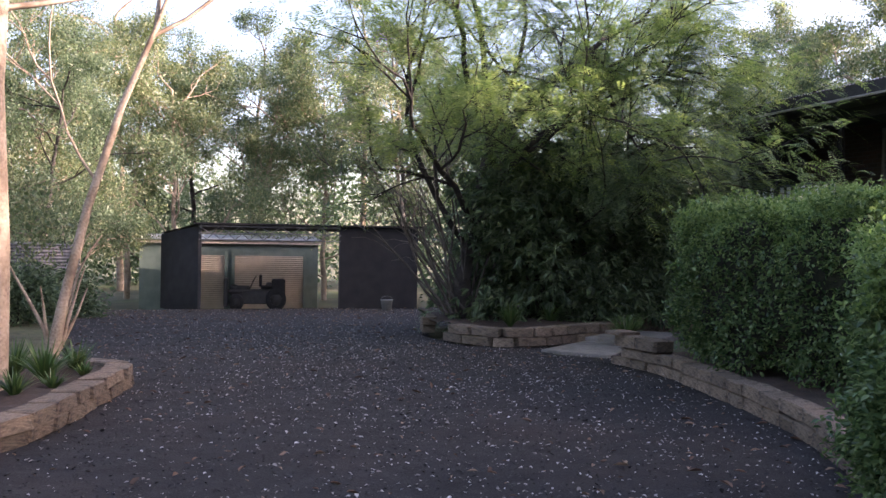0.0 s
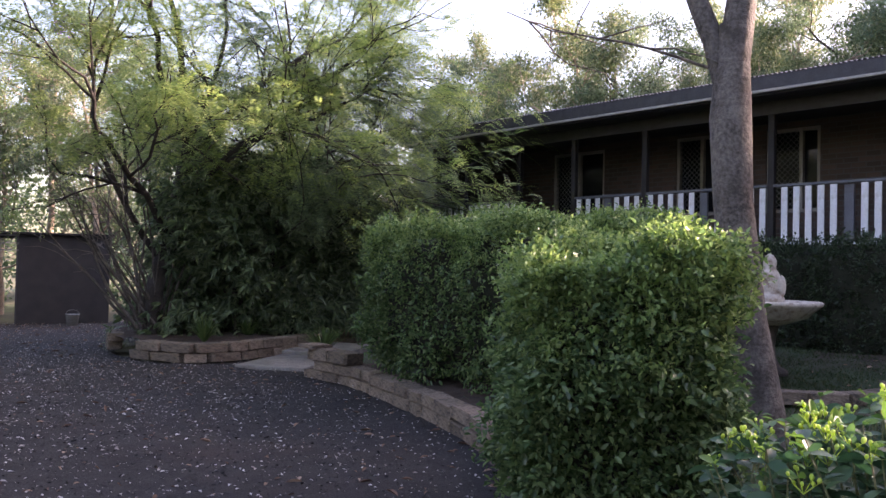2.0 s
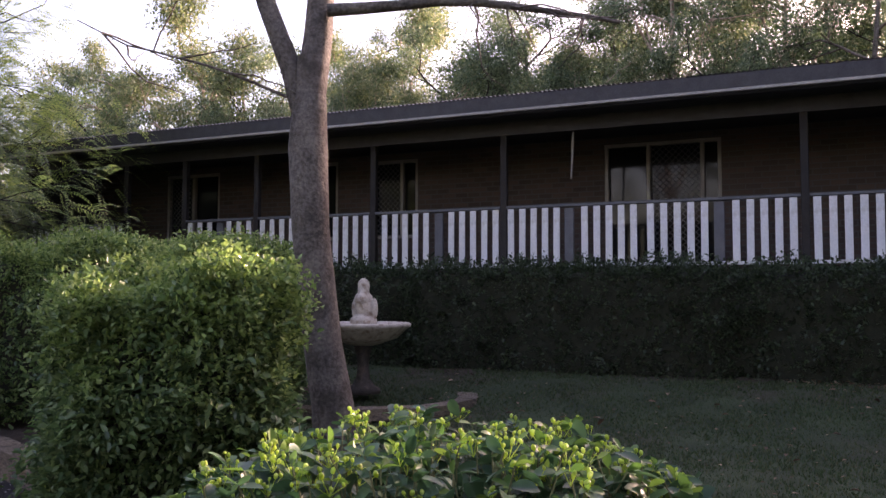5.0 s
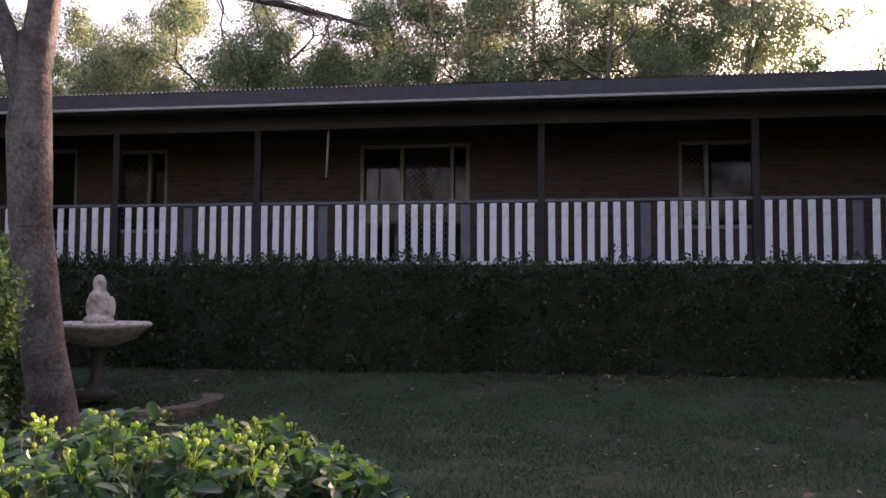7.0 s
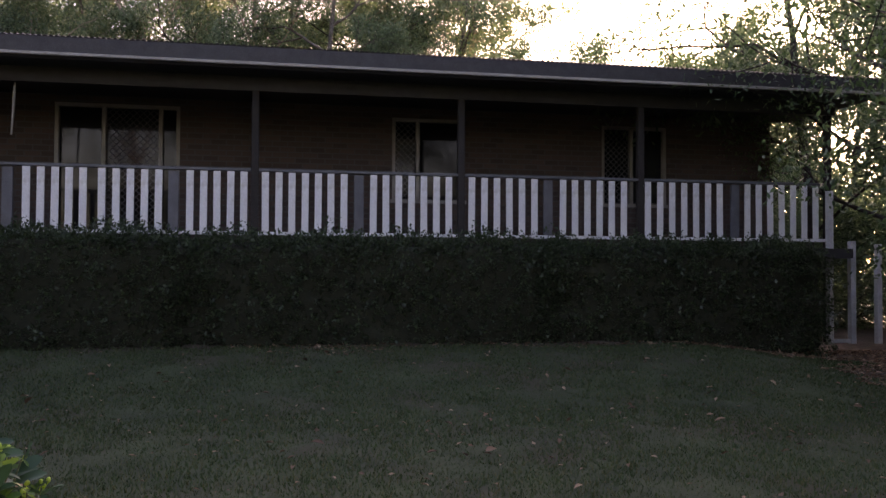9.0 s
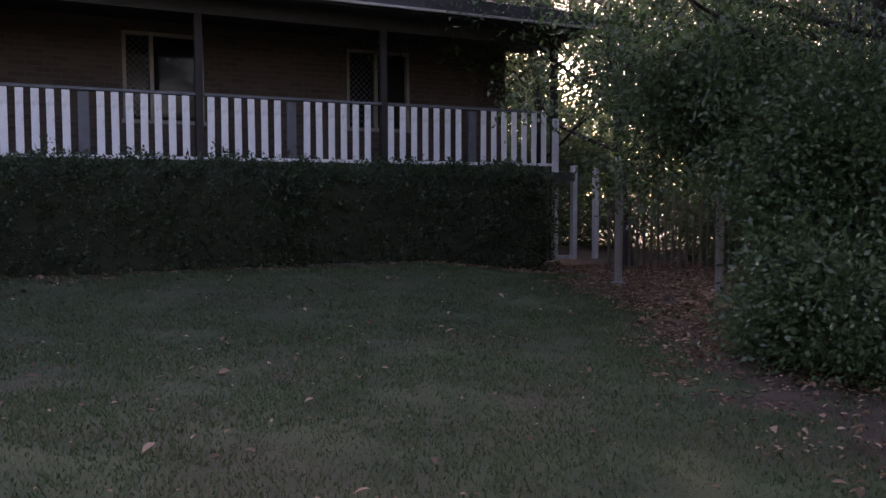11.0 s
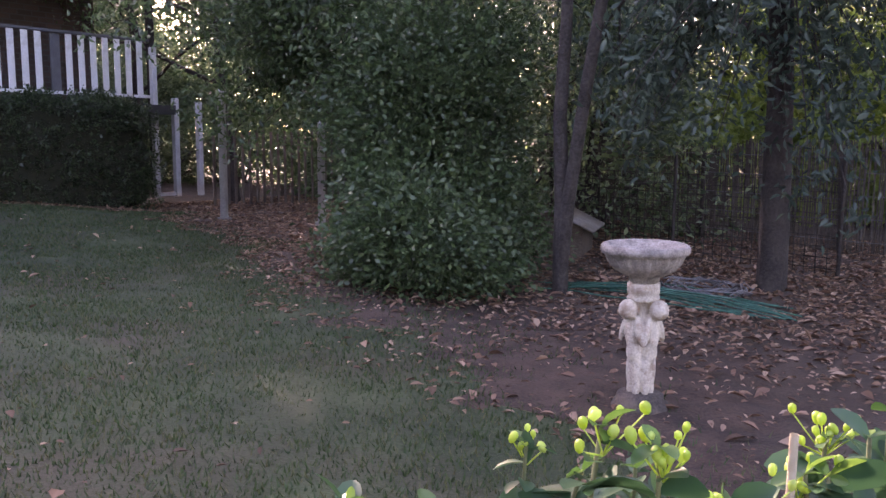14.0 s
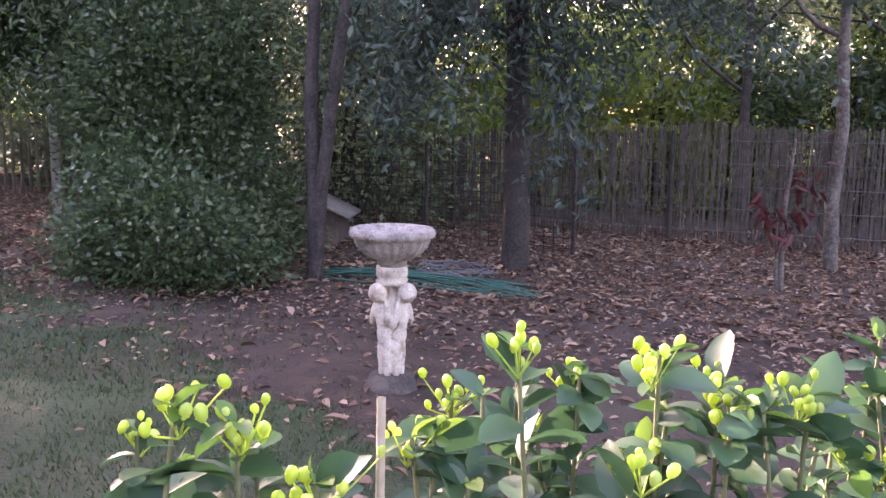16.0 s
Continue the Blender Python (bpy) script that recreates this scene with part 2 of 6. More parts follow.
def brickwork(name):
    m, n, l, b = nodes_of(name)
    tc = n.new("ShaderNodeTexCoord")
    sep = n.new("ShaderNodeSeparateXYZ"); com = n.new("ShaderNodeCombineXYZ")
    l.new(tc.outputs["Object"], sep.inputs[0]); l.new(sep.outputs["Y"], com.inputs["X"]); l.new(sep.outputs["Z"], com.inputs["Y"])
    br = n.new("ShaderNodeTexBrick")
    br.inputs["Scale"].default_value = 1.0
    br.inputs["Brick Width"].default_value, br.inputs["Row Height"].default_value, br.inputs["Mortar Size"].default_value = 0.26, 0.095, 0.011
    # brown brick and mortar, darkened to carry the verandah's deep shade
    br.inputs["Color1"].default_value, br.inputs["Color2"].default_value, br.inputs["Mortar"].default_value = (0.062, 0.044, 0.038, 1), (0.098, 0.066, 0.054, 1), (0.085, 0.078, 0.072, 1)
    l.new(com.outputs[0], br.inputs["Vector"])
    l.new(br.outputs["Color"], b.inputs["Base Color"]); b.inputs["Roughness"].default_value = 0.9
    bp = n.new("ShaderNodeBump"); bp.inputs["Strength"].default_value = 0.6; bp.inputs["Distance"].default_value = 0.01; bp.invert = True
    l.new(br.outputs["Fac"], bp.inputs["Height"]); l.new(bp.outputs["Normal"], b.inputs["Normal"])
    return m


M_BRICK = brickwork("shaded_brown_brickwork")

# ---- mesh helpers ----
def mesh_from(name, verts, faces, smooth=False):
    """A mesh from arrays: verts (n, 3), faces a list of (m, k) index arrays."""
    verts = np.asarray(verts, np.float32)
    me = bpy.data.meshes.new(name)
    loops = np.concatenate([np.asarray(f, np.int32).ravel() for f in faces])
    totals = np.concatenate([np.full(len(f), np.asarray(f).shape[1], np.int32) for f in faces])
    starts = np.concatenate([[0], np.cumsum(totals)[:-1]]).astype(np.int32)
    me.vertices.add(len(verts)); me.vertices.foreach_set("co", verts.ravel())
    me.loops.add(len(loops)); me.loops.foreach_set("vertex_index", loops)
    me.polygons.add(len(totals)); me.polygons.foreach_set("loop_start", starts)
    if smooth:
        me.polygons.foreach_set("use_smooth", np.ones(len(totals), bool))
    me.update(calc_edges=True)
    return me


def part(name, data, material, parent=None, label=""):
    """Links a bmesh or mesh as one object, under a thing or a part."""
    if isinstance(data, bmesh.types.BMesh):
        me = bpy.data.meshes.new(name)
        data.to_mesh(me); data.free()
    else:
        me = data
    if material and not me.materials:
        me.materials.append(material)
    ob = new(name, me)
    if parent:
        ob.parent = parent
    if label:
        ob["label"] = label
    return ob


def thing(name, m, label, category, group="", kind=""):
    ob = new(name)
    ob.matrix_basis = m
    return tagged(ob, label, category, group, kind)


def box(bm, x0, y0, z0, x1, y1, z1, bevel=0.0, m=None):
    r = bmesh.ops.create_cube(bm, size=1.0)
    mat = Matrix.LocRotScale(((x0 + x1) / 2, (y0 + y1) / 2, (z0 + z1) / 2), None, (abs(x1 - x0), abs(y1 - y0), abs(z1 - z0)))
    bmesh.ops.transform(bm, matrix=(m @ mat) if m else mat, verts=r["verts"])
    if bevel:
        edges = list({e for v in r["verts"] for e in v.link_edges})
        bmesh.ops.bevel(bm, geom=edges, offset=bevel, segments=1, affect="EDGES")
    return bm


def boxes(*rows, bevel=0.0):
    bm = bmesh.new()
    for r in rows:
        box(bm, *r, bevel=bevel)
    return bm


def lathe(profile, sides=28, squash=1.0):
    """A turned form from (radius, height) rows."""
    k = len(profile)
    a = np.linspace(0, 2 * np.pi, sides, endpoint=False)
    pr = np.array(profile)
    v = np.stack([np.outer(pr[:, 0], np.cos(a)), np.outer(pr[:, 0], np.sin(a)) * squash, np.repeat(pr[:, 1:2], sides, 1)], -1).reshape(-1, 3)
    i, j = np.meshgrid(np.arange(k - 1), np.arange(sides), indexing="ij")
    j2 = (j + 1) % sides
    f = np.stack([i * sides + j, i * sides + j2, (i + 1) * sides + j2, (i + 1) * sides + j], -1).reshape(-1, 4)
    return v, f


def tube(points, radii, sides=7):
    """A tapered tube along points."""
    p = np.asarray(points, float)
    r = np.asarray(radii, float)
    d = np.gradient(p, axis=0)
    d /= np.linalg.norm(d, axis=1, keepdims=True) + 1e-9
    ref = np.where(np.abs(d[:, 2:3]) > 0.9, [[1.0, 0, 0]], [[0, 0, 1.0]])
    s = np.cross(d, ref); s /= np.linalg.norm(s, axis=1, keepdims=True) + 1e-9
    u = np.cross(s, d)
    a = np.linspace(0, 2 * np.pi, sides, endpoint=False)
    v = p[:, None] + r[:, None, None] * (s[:, None] * np.cos(a)[None, :, None] + u[:, None] * np.sin(a)[None, :, None])
    k = len(p)
    i, j = np.meshgrid(np.arange(k - 1), np.arange(sides), indexing="ij")
    j2 = (j + 1) % sides
    f = np.stack([i * sides + j, i * sides + j2, (i + 1) * sides + j2, (i + 1) * sides + j], -1).reshape(-1, 4)
    return v.reshape(-1, 3), f


def join(pieces):
    vs, fs, o = [], [], 0
    for v, f in pieces:
        vs.append(v); fs.append(f + o); o += len(v)
    return np.concatenate(vs), [np.concatenate(fs)]


def unit(v):
    return v / (np.linalg.norm(v, axis=-1, keepdims=True) + 1e-9)


def leaf_arrays(rng, at, size, aspect=0.45, out=None, spread=1.0, rich=False, droop=0.0, flat=False, face=None):
    """Leaves at the places given: single folded blades, turned at random, or outwards where out is given."""
    n = len(at)
    d = unit(rng.normal(size=(n, 3)))
    if out is not None:
        d = unit(out + spread * d)
    d[:, 2] -= droop
    if flat:
        d[:, 2] = rng.normal(0, 0.12, n)
    d = unit(d)
    ref = rng.normal(size=(n, 3))
    if flat:
        ref = np.tile([0, 0, 1.0], (n, 1)) + rng.normal(0, 0.25, (n, 3))
        s = unit(np.cross(d, ref))
    elif face is not None:
        s = unit(np.cross(d, np.array([0, 0, 1.0]) + face * ref))
    else:
        s = unit(np.cross(d, ref))
    up = np.cross(s, d)
    L = (size * rng.uniform(0.6, 1.25, n))[:, None]
    w = L * aspect * 0.5
    if rich:
        rows = [(0, 0, 0), (-0.9, 0.28, 0.10), (-0.85, 0.62, 0.08), (0, 1.0, -0.12), (0.85, 0.62, 0.08), (0.9, 0.28, 0.10)]
        v = np.stack([at + s * w * a + d * L * b + up * L * c for a, b, c in rows], 1).reshape(-1, 3)
        k = np.arange(n)[:, None] * 6
        return v, np.concatenate([k + np.array([[0, 3, 2, 1]]), k + np.array([[0, 5, 4, 3]])])
    rows = [(0, 0, 0), (-1, 0.5, 0.06), (0, 1.0, 0), (1, 0.5, 0.06)]
    v = np.stack([at + s * w * a + d * L * b + up * L * c for a, b, c in rows], 1).reshape(-1, 3)
    return v, np.arange(n)[:, None] * 4 + np.array([[0, 1, 2, 3]])


def leaf_mesh(name, *args, **kw):
    v, f = leaf_arrays(*args, **kw)
    return mesh_from(name, v, [f])


def frond_mesh(name, rng, at, length, out, pairs=9, leaflet=0.055, droop=0.35):
    """Feathery compound leaves: paired leaflets along an arching midrib."""
    n = len(at)
    d = unit(out + 0.7 * unit(rng.normal(size=(n, 3))))
    s = unit(np.cross(d, np.array([0, 0, 1.0]) + rng.normal(0, 0.3, (n, 3))))
    L = (length * rng.uniform(0.55, 1.2, n))[:, None]
    sag = np.array([0, 0, -1.0]) * droop * L
    rows = []
    for k in range(pairs):
        t = (k + 0.6) / pairs
        base = at + d * L * t + sag * t * t
        along = unit(d * L + sag * 2 * t)
        ll = leaflet * (1.05 - 0.9 * abs(t - 0.45)) * L / length
        for e in (-1, 1):
            q = unit(s * e + along * 0.45 + np.array([0, 0, -0.18]))
            rows += [base, base + q * ll * 0.5 + along * ll * 0.17, base + q * ll, base + q * ll * 0.5 - along * ll * 0.17]
    v = np.stack(rows, 1).reshape(-1, 3)
    return mesh_from(name, v, [np.arange(len(v)).reshape(-1, 4)])


def bend(rng, p, d, length, r0, r1, steps=6, wander=0.12, rise=0.0):
    """A wandering line with radii, from p along d."""
    pts, q, e = [np.array(p, float)], np.array(p, float), unit(np.array(d, float))
    for _ in range(steps):
        e = unit(e + rng.normal(0, wander, 3) + np.array([0, 0, rise]))
        q = q + e * length / steps
        pts.append(q.copy())
    return np.array(pts), np.linspace(r0, r1, steps + 1), e


def grow(rng, p, d, length, r, depth, tubes, tips, fork=3, wander=0.12, rise=0.03, open_=0.7, shrink=0.66):
    pts, rad, e = bend(rng, p, d, length, r, r * 0.6, 5 if depth else 4, wander, rise)
    tubes.append(tube(pts, rad, 7 if r > 0.05 else 4))
    if depth == 0:
        tips.extend(pts[1:])
        return
    for i in range(fork):
        k = len(pts) - 1 if i == 0 else rng.integers(2, len(pts))
        side = unit(rng.normal(size=3)); side -= e * side.dot(e)
        grow(rng, pts[k], unit(e + open_ * unit(side)), length * shrink * rng.uniform(0.8, 1.15), r * 0.55, depth - 1, tubes, tips, fork, wander, rise, open_, shrink)


def tree_parts(rng, trunk, radii, limbs, bark, leaf, leaf_size, per_tip, clump, aspect=0.4, droop=0.2, depth=2, fork=3, rise=0.03, open_=0.7, wander=0.12, parent=None, shrink=0.66, crown_label="", rich=False, frond=0.0):
    """A trunk along given points, limbs (share of trunk, direction, length, radius) and a crown of single leaves."""
    tubes, tips = [tube(np.array(trunk, float), np.array(radii, float), 12)], []
    tr = np.array(trunk, float)
    for share, d, length, r in limbs:
        x = share * (len(tr) - 1); i = min(int(x), len(tr) - 2)
        grow(rng, tr[i] + (tr[i + 1] - tr[i]) * (x - i), d, length, r, depth, tubes, tips, fork, wander, rise, open_, shrink)
    v, f = join(tubes)
    part("trunk", mesh_from("trunk", v, f, True), bark, parent)
    tips = np.array(tips)
    n = len(tips) * per_tip
    if frond:
        at = np.repeat(tips, per_tip, 0) + rng.normal(0, clump, (n, 3)) * np.array([1, 1, 0.7])
        out = unit((at - tr.mean(0)) * [1, 1, 0.25])
        part("crown", frond_mesh("crown", rng, at, frond, out, 9, leaf_size, droop), leaf, parent, crown_label)
        return tips
    at = np.repeat(tips, per_tip, 0) + rng.normal(0, clump, (n, 3)) * np.array([1, 1, 0.7])
    part("crown", leaf_mesh("crown", rng, at, leaf_size, aspect, None, 1.0, rich, droop), leaf, parent, crown_label)
    return tips

# ---- ground ----
def smooth(a):
    a = np.clip(a, 0, 1)
    return a * a * (3 - 2 * a)


def drive_z(x, y):
    y = np.asarray(y, float)
    return -0.022 * np.clip(y - 10, 0, 14) - 0.066 * np.clip(y - 24, 0, 9)


def lawn_z(x, y):
    return 0.18 + 0.27 * smooth((np.asarray(x, float) - 7) / 3.3) * smooth((np.asarray(y, float) + 8.5) / 3)


WALL_LINE = [(5.45, 8.95), (5.02, 8.72), (5.06, 7.75), (4.80, 6.6), (4.44, 5.3), (4.05, 4.25), (3.50, 3.25), (2.75, 2.35), (1.9, 1.35), (1.25, 0.2), (1.0, -0.75), (0.70, -1.25), (0.15, -1.58), (-0.9, -1.78), (-3.0, -2.3), (-6.0, -2.6)]
FAR_LINE = [(9.4, 13.2), (7.8, 12.3), (6.1, 11.4), (4.95, 10.9), (4.3, 10.9), (3.95, 11.7), (3.9, 12.8), (4.2, 14.0)]
LEFT_LINE = [(-3.3, 3.8), (-2.1, 5.1), (-1.50, 5.75), (-1.24, 6.62), (-0.95, 7.85), (-0.84, 8.4), (-1.17, 8.85), (-2.0, 9.15), (-3.5, 9.25)]


def smooth_line(line, step):
    p = np.array(line, float)
    t = np.arange(len(p)); q = np.linspace(0, len(p) - 1, 40 * len(p))
    m = np.gradient(p, axis=0)
    i = np.clip(q.astype(int), 0, len(p) - 2); u = (q - i)[:, None]
    c = (2*u**3 - 3*u**2 + 1) * p[i] + (u**3 - 2*u**2 + u) * m[i] + (-2*u**3 + 3*u**2) * p[i + 1] + (u**3 - u**2) * m[i + 1]
    s = np.concatenate([[0], np.cumsum(np.linalg.norm(np.diff(c, axis=0), axis=1))])
    g = np.arange(0, s[-1], step)
    return np.stack([np.interp(g, s, c[:, 0]), np.interp(g, s, c[:, 1])], 1)


def inside(poly, x, y):
    poly = np.asarray(poly); r = np.zeros(np.shape(x), bool); j = len(poly) - 1
    for i in range(len(poly)):
        (xi, yi), (xj, yj) = poly[i], poly[j]
        r ^= ((yi > y) != (yj > y)) & (x < (xj - xi) * (y - yi) / (yj - yi + 1e-12) + xi)
        j = i
    return r


GARDEN = [tuple(p) for p in smooth_line(WALL_LINE, 0.15)] + [(-6, -30), (30, -30), (30, 30), (5.45, 30)]
GARDEN_POLY = [tuple(p) for p in smooth_line(WALL_LINE, 0.15)] + [(-6, -16), (19, -16), (19, 12.4), (9.2, 11.2)]
FAR_POLY = [tuple(p) for p in smooth_line(FAR_LINE, 0.15)] + [(4.6, 15.5), (12, 19), (16, 16)]
LEFT_POLY = [tuple(p) for p in smooth_line(LEFT_LINE, 0.15)] + [(-6, 9), (-6, 3)]


def wobble(x, y, s=1.0):
    return np.sin(x * 1.7 * s + 1.3 * np.sin(y * 1.1 * s)) * 0.5 + np.sin(y * 2.3 * s + 1.7 * np.sin(x * 0.9 * s + 2)) * 0.5


def soil_mask(x, y):
    """Above nought where the garden is bare and leaf-strewn, below it where there is lawn."""
    a = -3.45 - 0.46 * x - y
    b = 0.30 - x
    hedge = x - 10.2 + 0.0523 * y
    front = 5.6 - x + np.where(y > 2.4, 0.0, -9.0)
    return np.maximum.reduce([a, np.where(y < 0, b, -9), hedge, front, np.where((y < 2.4) & (y > -0.9), 2.5 - x, -9)]) + 0.36 * wobble(x, y) + 0.22 * wobble(x, y, 4.3)


def sheet(name, keep, z, x0, x1, y0, y1, step, material, label, category, bumps=0.01):
    nx, ny = int((x1 - x0) / step), int((y1 - y0) / step)
    gx, gy = np.meshgrid(np.linspace(x0, x1, nx + 1), np.linspace(y0, y1, ny + 1), indexing="ij")
    gz = z(gx, gy) + bumps * wobble(gx, gy, 2.1) + bumps * 0.6 * wobble(gx, gy, 6.7)
    i, j = np.meshgrid(np.arange(nx), np.arange(ny), indexing="ij")
    cx, cy = gx[:-1, :-1] + step / 2, gy[:-1, :-1] + step / 2
    k = keep(cx, cy)
    f = np.stack([i * (ny + 1) + j, (i + 1) * (ny + 1) + j, (i + 1) * (ny + 1) + j + 1, i * (ny + 1) + j + 1], -1)[k]
    v = np.stack([gx, gy, gz], -1).reshape(-1, 3)
    used = np.unique(f); re = np.full(len(v), -1); re[used] = np.arange(len(used))
    ob = part(name, mesh_from(name, v[used], [re[f]], True), material)
    return tagged(ob, label, category, kind="structure")


def far_ground_z(x, y):
    d = np.hypot(x, y)
    return drive_z(x, y) - 0.06 - 0.25 * smooth((d - 60) / 400) + 0.05 * wobble(x, y, 0.2)


rr = np.concatenate([np.linspace(0, 60, 61), np.geomspace(64, 3000, 30)])
aa = np.linspace(0, 2 * np.pi, 96, endpoint=False)
gx, gy = np.outer(rr, np.cos(aa)), np.outer(rr, np.sin(aa))
gi, gj = np.meshgrid(np.arange(len(rr) - 1), np.arange(96), indexing="ij")
gj2 = (gj + 1) % 96
gf = np.stack([gi * 96 + gj, (gi + 1) * 96 + gj, (gi + 1) * 96 + gj2, gi * 96 + gj2], -1).reshape(-1, 4)
tagged(part("ground", mesh_from("ground", np.stack([gx, gy, far_ground_z(gx, gy)], -1).reshape(-1, 3), [gf], True), M_GROUND), "dry grass and leaf-strewn woodland floor", "ground", kind="structure")

not_bed = lambda x, y: ~inside(GARDEN_POLY, x, y) & ~inside(FAR_POLY, x, y) & ~inside(LEFT_POLY, x, y)
drive_edge = lambda x, y: (x > -0.5 - 0.09 * y + 0.25 * wobble(x, y, 0.6)) | (y < 9)
sheet("driveway", lambda x, y: not_bed(x, y) & drive_edge(x, y), lambda x, y: drive_z(x, y), -7, 14, -10, 27, 0.12, M_DRIVE, "dark gravel driveway strewn with pale petals", "driveway", 0.012)
sheet("lawn", lambda x, y: inside(GARDEN_POLY, x, y) & (soil_mask(x, y) <= 0), lawn_z, -6, 19, -16, 12.4, 0.1, M_LAWN, "shaded green lawn with scattered fallen leaves", "lawn", 0.012)
sheet("garden_soil", lambda x, y: inside(GARDEN_POLY, x, y) & (soil_mask(x, y) > 0), lawn_z, -6, 19, -16, 12.4, 0.1, M_SOIL, "bare brown garden soil covered in leaf litter", "soil", 0.02)
sheet("garden_bed", lambda x, y: inside(FAR_POLY, x, y), lambda x, y: 0.24 + 0 * x, 3, 16, 10, 19, 0.15, M_SOIL, "raised brown mulch bed under shrubs", "garden bed", 0.03)
sheet("flower_bed", lambda x, y: inside(LEFT_POLY, x, y), lambda x, y: 0.17 + 0 * x, -6, 0, 3, 9.2, 0.12, M_SOIL, "raised mulch bed beside the driveway", "garden bed", 0.03)
sheet("verge", lambda x, y: ~drive_edge(x, y), lambda x, y: drive_z(x, y) - 0.01, -14, 0, 9, 30, 0.25, M_GROUND, "patchy grass verge beside the driveway", "verge", 0.03)

# concrete slabs at the garden entry
slab = thing("path_slab", pose(5.45, 10.05, 0.03, 0, 0, 38), "weathered pale concrete path between two stone walls", "path", kind="structure")
part("slab", boxes((-0.75, -0.5, -0.06, 0.75, 0.5, 0.02), bevel=0.012), M_SLAB, slab)
part("slab", boxes((0.78, -0.5, -0.06, 2.4, 0.5, 0.08), bevel=0.012), M_SLAB, slab)

# ---- house ----
WX, RX = 15.4, 13.474
Y0, Y1 = -10.15, 15.2
house = thing("house", Matrix.LocRotScale((-0.481, -0.452, 0.089), Euler((0, 0, radians(3.0))), (0.889, 0.889, 0.889)), "long low brick house with dark verandah and white slatted balustrade", "house")
FLOOR = 1.86
part("verandah_floor", boxes((12.950, Y0, FLOOR - 0.16, WX, Y1, FLOOR)), M_DARKPAINT, house, "dark timber verandah floor")
part("base_wall", boxes((14.2, Y0 + 0.1, 0.0, 14.4, Y1, FLOOR - 0.16)), M_DARKPAINT, house, "dark underfloor screen")

OPENINGS = [(6.66, 7.70, 2.72, 4.25), (0.90, 2.92, FLOOR + 0.02, 4.25), (-4.08, -2.75, 2.72, 4.2), (11.55, 13.05, FLOOR + 0.02, 4.25), (-8.0, -6.7, 2.72, 4.2), (8.5, 9.68, 2.72, 4.3)]
edges = sorted({Y0, Y1, *[o[0] for o in OPENINGS], *[o[1] for o in OPENINGS]})
walls = []
for a, b in zip(edges[:-1], edges[1:]):
    hole = [o for o in OPENINGS if o[0] <= a and b <= o[1]]
    if hole:
        if hole[0][2] > FLOOR + 0.1:
            walls.append((WX, a, FLOOR - 0.1, WX + 0.24, b, hole[0][2]))
        walls.append((WX, a, hole[0][3], WX + 0.24, b, 4.5))
    else:
        walls.append((WX, a, FLOOR - 0.1, WX + 0.24, b, 4.5))
walls += [(WX + 0.24, Y0, 0, 21.0, Y0 + 0.24, 4.5), (WX + 0.24, Y1 - 0.24, 0, 21.0, Y1, 4.5), (21.0, Y0, 0, 21.24, Y1, 4.5)]
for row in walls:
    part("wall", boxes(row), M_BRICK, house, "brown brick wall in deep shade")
# dark sheet added to close the bright gap at the far end
part("end_screen", boxes((RX, Y1 - 0.12, FLOOR, WX, Y1 - 0.05, 4.4)), M_DARKPAINT, house, "dark screen added to shut out light at the verandah end")
# unseen dark sheet added behind the glass for the unlit rooms
part("inner_wall", boxes((17.0, Y0 + 0.3, 0.2, 17.1, Y1 - 0.3, 4.4)), M_DARKPAINT, house, "added dark sheet behind the windows for the unlit inside")


